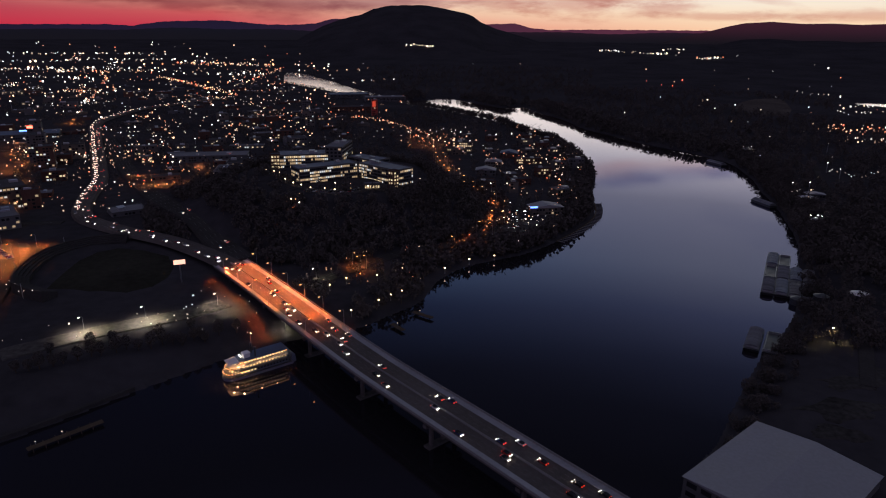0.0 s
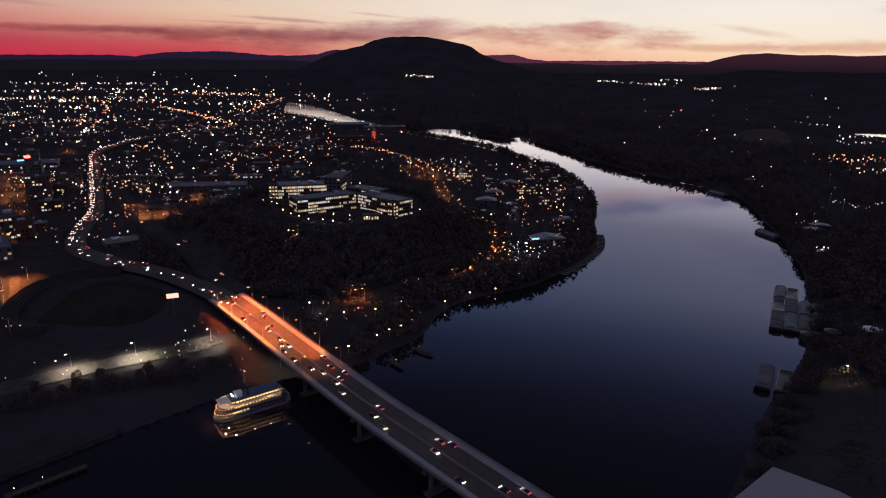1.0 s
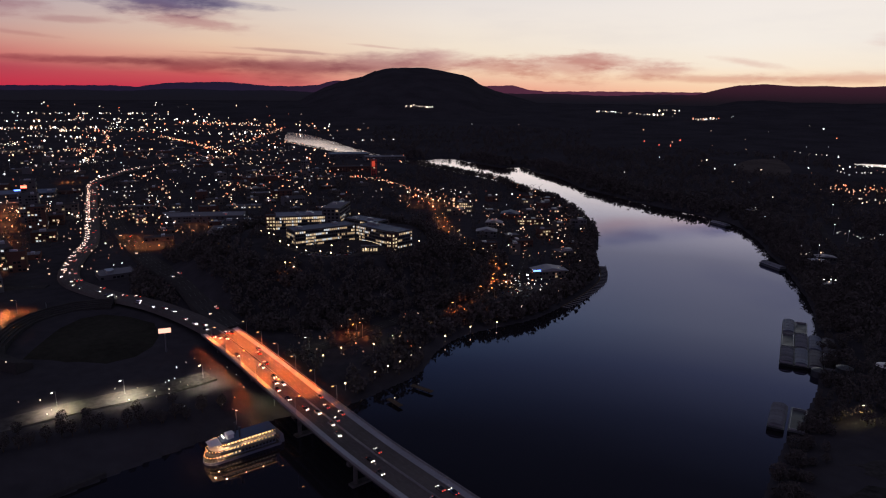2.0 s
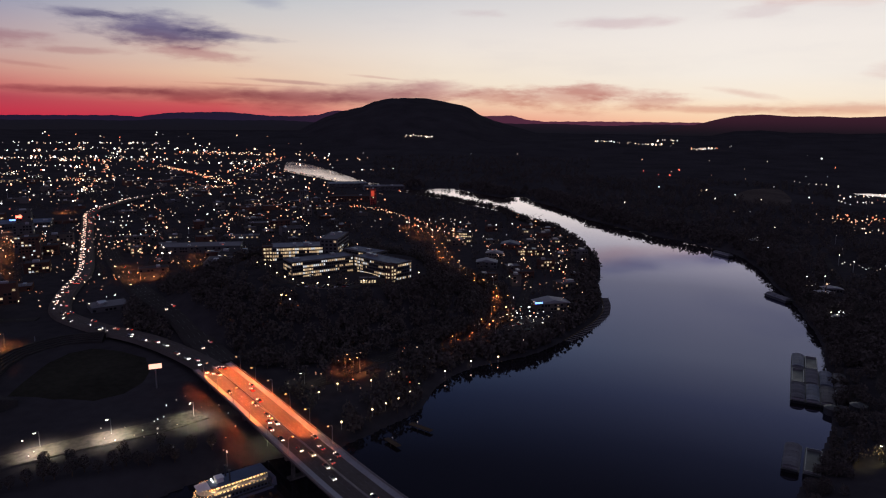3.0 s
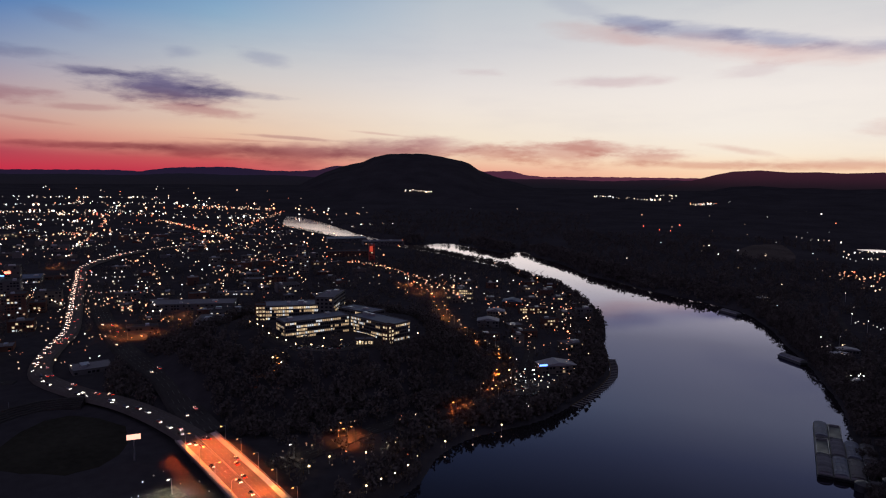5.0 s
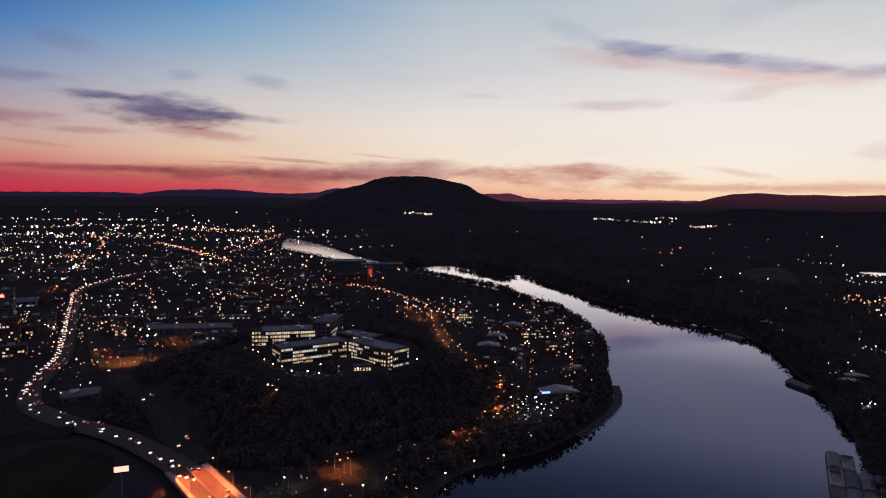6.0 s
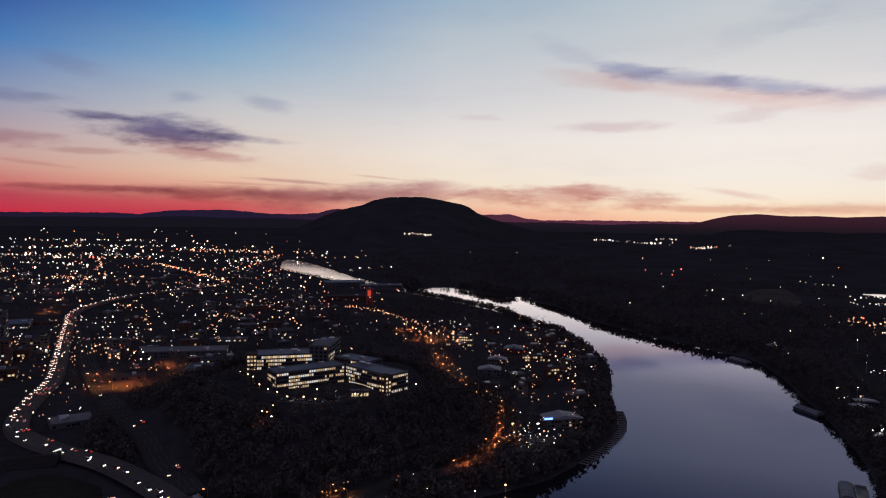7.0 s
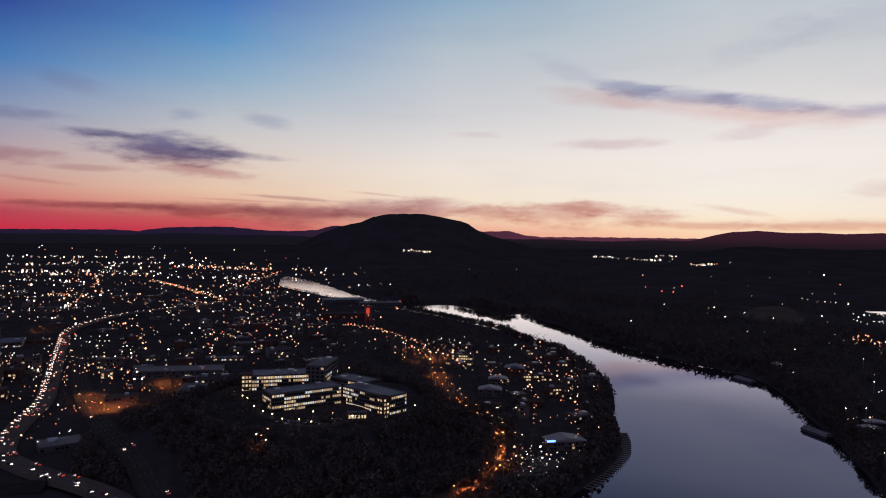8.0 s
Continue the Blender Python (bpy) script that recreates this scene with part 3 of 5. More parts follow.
STRAIGHT = draped([(-186, 590), (-232, 655), (-280, 722), (-376, 849), (-466, 986), (-555, 1140), (-640, 1290)], 2.0)
STRAIGHT[:, 2] = np.maximum(STRAIGHT[:, 2], 15.8 - 6 * smooth_step(0, 14, np.arange(len(STRAIGHT))))
road("road_curve", CURVE, 15, "long curved concrete highway full of evening traffic", 4, "deck")
road("road_far", FAR_HIGHWAY, 18, "far highway with a stream of lamps", 4)
road("road_straight", STRAIGHT, 19, "wide dark highway leading inland from the bridge", 5)
PARKWAY = draped([(-218, 1600), (-124, 1530), (-70, 1435), (-22, 1315), (-14, 1190), (0, 1050), (18, 955), (45, 870), (68, 800), (62, 755), (45, 706), (16, 668), (-25, 649), (-57, 621), (-78, 596), (-112, 556)], 0.6)
road("road_parkway", PARKWAY, 13, "parkway round the foot of the wooded hill", 4)
road("road_campus", draped([(-230, 845), (-205, 795), (-182, 768), (-150, 738), (-100, 742), (-50, 760), (-15, 800), (10, 900)], 0.6), 8, "narrow campus drive on the hill")
road("road_town", draped([(-436, 640), (-410, 600), (-372, 520), (-340, 420), (-300, 330)], 0.6), 16, "town street under orange lamps")
road("road_river", draped([(-300, 412), (-262, 442), (-233, 462), (-200, 482), (-176, 505)], 0.6), 16, "pale riverside street lit in pools", 1, "lot")
road("road_bank", draped([(620, 1120), (564, 990), (510, 852), (461, 746), (416, 661), (360, 560), (320, 470), (270, 380)], 0.6), 7, "country road along the wooded bank", 1)
road("road_ramp", draped([(-760, 1420), (-676, 1390), (-600, 1370), (-545, 1330), (-540, 1240), (-580, 1190)], 0.6), 8, "looping exit ramp between the highways")
for pts in ([(-560, 1900), (-420, 1780), (-330, 1640), (-290, 1500)], [(-1050, 1500), (-860, 1420), (-690, 1330)], [(-900, 1120), (-760, 1150), (-610, 1175)], [(-760, 900), (-640, 930), (-500, 960)],
            [(-620, 690), (-520, 700), (-420, 716)], [(120, 1180), (130, 1040), (110, 900), (90, 800)], [(196, 1130), (190, 1000), (165, 850), (120, 760)]):
    road("road_street", draped(pts, 0.6), 9, "dark town street")


def build_bridge():
    ob = thing("bridge", Matrix(), "long concrete highway bridge crossing the river on piers", "bridge")
    part("road_deck", sweep("road_deck", BRIDGE, [(-12.6, 0), (12.6, 0), (12.6, -0.9), (10.5, -1.3), (-10.5, -1.3), (-12.6, -0.9)], M["deck"]), ob, "worn dark road deck")
    for o in (-10.6, 10.6):
        part("shoulder", sweep("shoulder", BRIDGE, [(o - 1.65, 0.004), (o - 1.6, 0.16), (o + 1.6, 0.16), (o + 1.65, 0.004)], M["shoulder"]), ob, "pale concrete shoulder")
    for o in (-12.42, 12.42):
        part("parapet", sweep("parapet", BRIDGE, [(o - 0.2, 0.002), (o - 0.14, 1.1), (o + 0.14, 1.1), (o + 0.2, 0.002)], M["concrete"]), ob, "pale concrete parapet")
    part("median_barrier", sweep("median_barrier", BRIDGE, [(-0.35, 0.002), (-0.12, 0.9), (0.12, 0.9), (0.35, 0.002)], M["concrete"]), ob)
    for o in (-9.2, -4.6, 0, 4.6, 9.2):
        part("girder", sweep("girder", BRIDGE, [(o - 0.4, -1.25), (o + 0.4, -1.25), (o + 0.55, -3.4), (o - 0.55, -3.4)], M["dark_steel"]), ob)
    lines = Shape()
    s = sides(BRIDGE)
    for i in range(0, len(BRIDGE) - 1):
        for k, o in enumerate((-8.8, -6.1, -3.4, -0.7, 0.7, 3.4, 6.1, 8.8)):
            full = k in (0, 3, 4, 7)
            w = np.array([s[i, 0], s[i, 1], 0])
            a, b = BRIDGE[i], BRIDGE[i] + (BRIDGE[i + 1] - BRIDGE[i]) * (1.0 if full else 0.5)
            lines.add([a + w * (o - 0.07) + (0, 0, 0.02), a + w * (o + 0.07) + (0, 0, 0.02), b + w * (o + 0.07) + (0, 0, 0.02), b + w * (o - 0.07) + (0, 0, 0.02)], [(0, 1, 2, 3)])
    tagged(part("lane_lines", lines.mesh("lane_lines", M["paint"]), ob, "faded white lane lines"), kind="stuff")
    acc = 20.0
    for i in range(1, len(BRIDGE)):
        acc += np.linalg.norm(BRIDGE[i] - BRIDGE[i - 1])
        if acc > 52:
            acc = 0.0
            a = math.atan2(s[i, 1], s[i, 0])
            p = Shape().box(-11, -1.2, -5.0, 11, 1.2, -3.4)
            for c in (-7, 0, 7):
                p.tube((c, 0, -5.0), (c, 0, -21), 1.05, 1.2, 12)
            p.box(-10, -2.2, -18.0, 10, 2.2, -15.0, taper=0.3)
            q = part("pier", p.mesh("pier", M["lot"]), ob, "dark concrete pier with three round columns")
            q.matrix_basis = pose(BRIDGE[i, 0], BRIDGE[i, 1], 16, 0, 0, math.degrees(a))
    return ob


build_bridge()

# sea wall along the town bank
wall_line = LEFT_BANK[(LEFT_BANK[:, 1] > 225) & (LEFT_BANK[:, 1] < 312)]
wall_line = np.column_stack([wall_line, np.full(len(wall_line), 0.0)])
tagged(new("sea_wall", sweep("sea_wall", wall_line, [(-1.6, -3), (-1.6, 2.2), (0.3, 2.2), (0.5, -3)], M["asphalt"])), "low concrete sea wall along the bank", "wall", kind="structure")


# ---- lamps ----
def far_from(line, x, y):
    return float(np.min(np.hypot(line[:, 0] - x, line[:, 1] - y)))


def lamp_post(kind, height=10.0, arm=2.2, head=0.5):
    """A street lamp: tapered pole on a foot, a curved arm and a flat head. It looks along +x."""
    ob = thing("street_lamp", Matrix(), {"sodium": "tall steel street lamp glowing orange over the road", "led": "steel street lamp with a bright white head", "bulb": "short riverside lamp post with a warm globe"}[kind],
               "street lamp", "street lamps " + {"sodium": "with orange light", "led": "with white light", "bulb": "with globes"}[kind])
    part("pole", Shape().tube((0, 0, 0), (0, 0, height), 0.14, 0.07, 8).box(-0.28, -0.28, 0, 0.28, 0.28, 0.25, taper=0.05).mesh("pole", M["steel"]), ob)
    if kind == "bulb":
        s = Shape()
        for k in range(3):
            s.tube((0, 0, height + head * (-0.9 + 0.6 * k)), (0, 0, height + head * (-0.3 + 0.6 * k)), head * (0.62, 1.0, 0.62)[k], head * (1.0, 1.0, 0.2)[k], 8)
        part("globe", s.mesh("globe", M["bulb"]), ob, "glowing warm globe")
        return ob
    a = Shape().tube((0, 0, height), (arm * 0.5, 0, height + 0.35), 0.06, 0.05, 6).tube((arm * 0.5, 0, height + 0.35), (arm, 0, height + 0.4), 0.05, 0.05, 6)
    part("arm", a.mesh("arm", M["steel"]), ob)
    h = part("head", Shape().box(arm - 0.3, -head * 0.45, height + 0.3, arm + head * 1.6, head * 0.45, height + 0.52, taper=0.06).mesh("head", M["dark_steel"]), ob)
    part("lens", Shape().box(arm - 0.2, -head * 0.5, height + 0.08, arm + head * 1.5, head * 0.5, height + 0.29, taper=0.04).mesh("lens", M[kind]), h, "glowing lens")
    return ob


POST = {k: lamp_post(k, *v) for k, v in (("sodium", (10, 2.2, 0.5)), ("led", (9, 1.8, 0.6)), ("bulb", (4.5, 0, 0.5)))}
FIRST = dict.fromkeys(POST, True)


def put_lamp(kind, x, y, z=None, turn=0.0):
    if z is None:
        x, y = x * PLAN, y * PLAN
    m = pose(x, y, (land_z(x, y) if z is None else z) - 0.05, 0, 0, turn)
    if FIRST[kind]:
        FIRST[kind], POST[kind].matrix_basis = False, m
    else:
        copy_thing(POST[kind], m)


def pool(x, y, z, color, power, size=0.4, cone=135, aim=None):
    """The light that a lamp head throws down, or towards aim."""
    l = bpy.data.lights.new("lamp_light", "SPOT")
    l.color, l.energy, l.spot_size, l.spot_blend, l.shadow_soft_size = color, power, radians(cone), 0.6, size
    new("lamp_light", l).matrix_basis = look((x, y, z), aim) if aim else pose(x, y, z)


ORANGE, WHITE = (1.0, 0.2, 0.04), (1.0, 0.84, 0.62)
side_b = sides(BRIDGE)
at = 0.0
for i in range(1, len(BRIDGE)):
    at += np.linalg.norm(BRIDGE[i] - BRIDGE[i - 1])
    if at > 22 and BRIDGE[i, 1] > 345:
        at = 0.0
        for o in (12.0, -12.0):
            x, y = BRIDGE[i, 0] + side_b[i, 0] * o, BRIDGE[i, 1] + side_b[i, 1] * o
            turn = math.degrees(math.atan2(-side_b[i, 1] * o, -side_b[i, 0] * o))
            put_lamp("sodium", x, y, 16, turn)
            k = 1.0 if BRIDGE[i, 1] > (352 if o > 0 else 385) else 0.03
            lx, ly = side_b[i] * o
            pool(x - lx * 0.17, y - ly * 0.17, 25.8, (1.0, 0.15, 0.03), 66000 * k, cone=112, aim=(x - lx * 0.32, y - ly * 0.32, 16.0))
for line, i0, i1, step, off in ((PARKWAY, 30, 54, 2, 7.5), (PARKWAY, 60, 78, 4, 7.5)):
    s = sides(line)
    for n, i in enumerate(range(i0, min(i1, len(line)), step)):
        for o in (off, -off):
            put_lamp("sodium", line[i, 0] + s[i, 0] * o, line[i, 1] + s[i, 1] * o, line[i, 2] - 0.4, math.degrees(math.atan2(-s[i, 1] * o, -s[i, 0] * o)))
        if n % 2 == 0:
            pool(line[i, 0], line[i, 1], line[i, 2] + 9.5, (1.0, 0.24, 0.06), 40000)
for x, y in ((62, 762), (52, 722), (26, 676)):
    pool(x * PLAN, y * PLAN, land_z(x * PLAN, y * PLAN) + 10, ORANGE, 24000)
for x, y in ((-73, 498), (-63, 509), (-53, 520), (-44, 531), (-35, 541), (-26, 556), (-20, 574), (2, 606), (26, 632), (52, 648), (-58, 560), (-96, 535), (-84, 552), (-38, 585), (-12, 622)):
    put_lamp("bulb", x, y)
for x, y in ((-219, 822), (-201, 789), (-193, 779), (-182, 762), (-171, 753), (-160, 744), (-145, 720), (-131, 727), (-124, 757), (-105, 752), (-85, 745), (-52, 755), (-28, 788), (-152, 696), (-160, 690), (-118, 716)):
    put_lamp("bulb", x, y)
for x, y in ((-263, 452), (-226, 472), (-180, 500)):
    put_lamp("led", x, y, turn=-120)
    pool(x * PLAN + 3, y * PLAN - 5, land_z(x * PLAN, y * PLAN) + 8.4, WHITE, 24000, cone=150)
for x, y, c in ((-408, 606, ORANGE), (-400, 632, ORANGE), (-425, 580, ORANGE), (-392, 548, ORANGE), (-368, 505, ORANGE), (-440, 640, ORANGE), (-355, 470, ORANGE), (-385, 880, ORANGE), (-150, 680, ORANGE), (-120, 472, WHITE), (-76, 590, ORANGE), (12, 660, ORANGE), (-112, 560, WHITE), (284, 446, (1.0, 0.75, 0.3)), (-40, 572, WHITE)):
    put_lamp("sodium" if c is ORANGE else "led", x, y, turn=200)
    pool(x * PLAN - 2, y * PLAN - 2, land_z(x * PLAN, y * PLAN) + 9.2, c, 24000 if x < -350 and y < 700 else 4000)
for x, y in ((436, 774), (444, 770), (548, 1234), (564, 1235), (66, 905)):
    put_lamp("led", x, y, turn=230)

# glow of lit yards and streets in the town
for x, y, k in ((-393, 896, 1.0), (-372, 915, 0.7), (-340, 985, 0.8), (-590, 880, 1.0), (-640, 985, 0.8), (-575, 840, 0.8), (-700, 1110, 0.8), (-25, 1275, 0.9), (5, 1255, 0.7), (-55, 1330, 0.7), (-500, 640, 0.7), (-820, 1500, 0.9), (-660, 2010, 1.6),
                (-591, 905, 1.4), (-560, 850, 1.2), (-660, 1040, 1.2), (-721, 1118, 1.4), (-760, 1200, 1.0), (-432, 949, 0.9), (-382, 1036, 0.9), (-408, 613, 1.2), (-391, 575, 1.0), (-520, 760, 1.2), (-62, 1341, 1.2), (-30, 1240, 1.0)):
    pool(x * PLAN, y * PLAN, land_z(x * PLAN, y * PLAN) + 14, (1.0, 0.26, 0.07), 55000 * k)


def floodlight(x, y, w=3.0):
    z = 16.0 if y > 1400 else 13.0 if x > 300 else 8.0
    x, y, w = x * PLAN, y * PLAN, w * PLAN * 0.62
    ob = thing("floodlight_mast", pose(x, y, land_z(x, y) - 0.1, 0, 0, math.degrees(math.atan2(x, -y)) + 180), "tall mast with glaring white floodlights", "floodlight", "floodlight masts")
    part("pole", Shape().tube((0, 0, 0), (0, 0, z), 0.3, 0.16, 8).mesh("pole", M["steel"]), ob)
    part("bracket", Shape().box(-w / 2, -0.1, z - 0.2, w / 2, 0.1, z + 0.1).mesh("bracket", M["dark_steel"]), ob)
    for k in range(3):
        o = (k - 1) * w / 3
        part("flood_lamp", Shape().box(o - w / 7, -0.6, z + 0.1, o + w / 7, -0.1, z + 0.25 + w * 0.3, taper=0.04).mesh("flood_lamp", M["led"]), ob, "glaring white lamp")


for x, y, w in ((-1334, 3779, 9), (-1290, 3765, 6), (-686, 2007, 7), (-662, 2005, 7), (-966, 2026, 7), (-457, 1240, 3.2), (-415, 1022, 3), (-405, 1024, 3), (-1184, 2893, 6), (-1109, 1755, 5), (-685, 1130, 3.2), (-783, 2966, 6), (-149, 678, 1.6), (-20, 1262, 2.0), (-48, 1300, 2.0), (-66, 1338, 2.0), (-30, 1330, 2.0), (2, 1250, 1.8), (482, 916, 1.5), (501, 907, 1.5), (604, 1053, 1.5), (596, 1002, 1.4), (700, 1230, 1.3)):
    floodlight(x, y, w)


def lights_stuff(name, pts, mat, label, size=0.00092):
    """Very many far lamps, each a small faceted glow."""
    p = np.asarray(pts, dtype=float) * PLAN
    r = np.random.RandomState(len(p))
    z = land(p[:, 0], p[:, 1]) + r.uniform(5, 10, len(p))
    s = np.maximum(np.hypot(p[:, 0], p[:, 1]) * size, 0.3) * (0.6 + 0.9 * r.rand(len(p)) ** 3)
    base = np.array([(1, 0, 0), (-1, 0, 0), (0, 1, 0), (0, -1, 0), (0, 0, 1), (0, 0, -1)], float)
    tri = np.array([(0, 2, 4), (2, 1, 4), (1, 3, 4), (3, 0, 4), (2, 0, 5), (1, 2, 5), (3, 1, 5), (0, 3, 5)])
    v = np.column_stack([p[:, :2], z])[:, None, :] + base[None] * s[:, None, None]
    f = tri[None] + 6 * np.arange(len(p))[:, None, None]
    me = from_arrays(name, v.reshape(-1, 3), f.reshape(-1, 3), M[mat])
    tagged(new(name, me), label, "town lights", kind="stuff")


def clear(p, gap=16.0, hill=1.2):
    """Keeps the plan points that lie on open land."""
    p = np.asarray(p, float)
    d = np.minimum(shore(p * PLAN, RIVER), shore(p * PLAN, LAKE)) / PLAN
    h = np.hypot((p[:, 0] + 135) / 165, (p[:, 1] - 812) / 165)
    return p[(d > gap) & (h > hill)]


RNG = np.random.RandomState(11)


def polar(n, b0, b1, r0, r1, power=1.0):
    b, u = np.radians(RNG.uniform(b0, b1, n)), RNG.uniform(0, 1, n) ** power
    r = r0 * (r1 / r0) ** u
    return np.column_stack([r * np.sin(b), r * np.cos(b)])


def clumped(p, seed, level=0.05):
    """Thins points out to the lit quarters of the town."""
    k = waves(p[:, 0], p[:, 1], 420, seed) + 0.6 * waves(p[:, 0], p[:, 1], 150, seed + 1)
    return p[k > level]


def row_of(x0, y0, x1, y1, n, jit=5.0):
    u = np.linspace(0, 1, n)
    return np.column_stack([x0 + (x1 - x0) * u, y0 + (y1 - y0) * u]) + RNG.normal(0, jit, (n, 2))


def along(line, step, off, jit=1.0):
    s, n = sides(line), max(2, int(np.sum(np.linalg.norm(np.diff(line[:, :2], axis=0), axis=1)) / step))
    i = np.linspace(0, len(line) - 1, n).astype(int)
    return line[i, :2] / PLAN + s[i] * off + RNG.normal(0, jit, (n, 2))


# town streets: rows of lamps on a slanted net, and single lamps between
warm, white = [], []
for k in range(54):
    b, r = math.radians(RNG.uniform(-34, -10)), 1150 * (3.2 ** RNG.uniform(0, 1))
    x, y, a, n = r * math.sin(b), r * math.cos(b), (0.42 if RNG.rand() < 0.65 else 1.99) + RNG.normal(0, 0.05), RNG.randint(5, 14)
    L = n * (16 + r * 0.008)
    (warm if RNG.rand() < 0.62 else white).append(row_of(x, y, x + L * math.cos(a), y + L * math.sin(a), n, 3))
warm += [clumped(polar(800, -34, -9, 1100, 4300, 0.66), 31, 0.5), clumped(polar(300, -34, -22, 850, 1500), 33, 0.0), polar(90, -34, -9, 1100, 4300), polar(14, -34, -14, 4300, 5300), polar(60, -20, -3, 1100, 2300), row_of(-408, 1267, -431, 1597, 17, 4), row_of(-431, 1597, -408, 1729, 8, 4), row_of(-748, 2648, -832, 3585, 30, 8),
         row_of(-337, 982, -378, 960, 8, 9), row_of(-1229, 2187, -1083, 2109, 16, 14), row_of(-1170, 3649, -935, 3773, 30, 30), row_of(-1340, 3500, -1170, 3649, 30, 40), along(FAR_HIGHWAY, 13, 5, 2.0), along(FAR_HIGHWAY, 17, -7, 3.0)]
white += [clumped(polar(560, -34, -9, 1200, 4300, 0.62), 41, 0.45), clumped(polar(240, -34, -22, 850, 1500), 43, 0.0), polar(80, -34, -9, 1100, 4300), row_of(-1900, 3560, -1000, 3700, 60, 26), row_of(-2000, 3050, -1200, 3150, 50, 22), row_of(-1933, 3031, -1807, 3068, 9, 10), row_of(-1681, 3063, -1638, 2939, 16, 20), row_of(-1600, 3180, -1379, 3201, 16, 14), row_of(-1035, 1727, -906, 1879, 22, 14), row_of(-1534, 2387, -1229, 2187, 22, 24),
          row_of(-2344, 3698, -1648, 3959, 36, 20), row_of(-2102, 3303, -1843, 3473, 18, 22), row_of(-1678, 2762, -1356, 2658, 22, 14), polar(12, -33, -18, 4200, 5300), row_of(-602, 1090, -530, 1040, 12, 1), row_of(-690, 1180, -641, 1184, 6, 2)]
# the river bend: houses, marina and yards
pen = clear(np.column_stack([RNG.uniform(-30, 250, 230), RNG.uniform(690, 1420, 230)])[:150], 14)
pen = pen[[far_from(PARKWAY / PLAN, *q) > 12 for q in pen]]
warm.append(pen[: len(pen) // 2])
white.append(pen[len(pen) // 2:])
white.append(clear(np.column_stack([RNG.normal(100, 30, 90), RNG.normal(725, 28, 90)]), 10))
warm += [along(LEFT_BANK[(LEFT_BANK[:, 1] > 620) & (LEFT_BANK[:, 1] < 1360)], 26, -22, 3.0), row_of(100, 1130, 215, 1120, 16, 3), row_of(132, 1170, 104, 840, 26, 2.5), row_of(196, 1120, 132, 772, 28, 2.5), row_of(160, 1240, 166, 1060, 14, 3), row_of(70, 1150, 84, 1010, 10, 3), clear(np.column_stack([RNG.normal(-15, 30, 40), RNG.normal(1270, 40, 40)]), 10),
         row_of(-213, 1590, -135, 1545, 22, 1.5), row_of(-135, 1545, -30, 1340, 34, 1.5), clear(np.column_stack([RNG.uniform(-120, 20, 40), RNG.uniform(530, 640, 40)]), 8)]
white += [row_of(-300, 410, -180, 470, 14, 8), clear(np.column_stack([RNG.uniform(-220, -110, 26), RNG.uniform(440, 520, 26)]), 8), row_of(-365, 520, -330, 500, 7, 3)]
# the far bank and the hills
white += [row_of(1007, 4567, 1120, 4500, 14, 12), row_of(1243, 4300, 1330, 4250, 8, 14), row_of(1440, 4640, 1581, 4614, 10, 14), row_of(1444, 3961, 1576, 4014, 24, 14), row_of(-229, 4398, -74, 4385, 10, 8), polar(34, 14, 34, 1500, 4600), polar(6, -8, 12, 2700, 4200), polar(10, 22, 33, 850, 1300), row_of(1215, 2366, 1300, 2260, 9, 8), row_of(1025, 1793, 1110, 1770, 10, 6), row_of(796, 1330, 860, 1300, 12, 5), row_of(1160, 1935, 1290, 1990, 12, 18), row_of(470, 891, 500, 892, 5, 2), row_of(464, 853, 480, 853, 5, 1.5), row_of(432, 766, 444, 765, 5, 1.5), row_of(592, 1030, 606, 984, 6, 3), row_of(553, 1226, 566, 1226, 5, 2), row_of(612, 985, 660, 1010, 6, 5),
          row_of(-229, 4398, -74, 4385, 14, 16), row_of(1120, 4420, 1420, 4300, 16, 24)]
warm += [np.column_stack([RNG.normal(885, 55, 46), RNG.normal(1445, 35, 46)]), row_of(770, 1303, 850, 1268, 14, 9), row_of(846, 1491, 831, 1399, 10, 8), polar(10, 16, 34, 1700, 3600), row_of(1444, 3985, 1576, 4034, 9, 18)]
lights_stuff("town_lights_warm", clear(np.vstack(warm), 6, 1.02), "town_warm", "scattered orange and yellow town lamps at dusk")
lights_stuff("town_lights_white", clear(np.vstack(white), 6, 1.02), "town_white", "scattered white town lamps at dusk")
lights_stuff("mast_lights", [(822, 2830), (805, 2577), (847, 2577), (977, 2855), (-1500, 3000), (-700, 1400), (-620, 1180)], "beacon", "small red warning lamps on far masts")


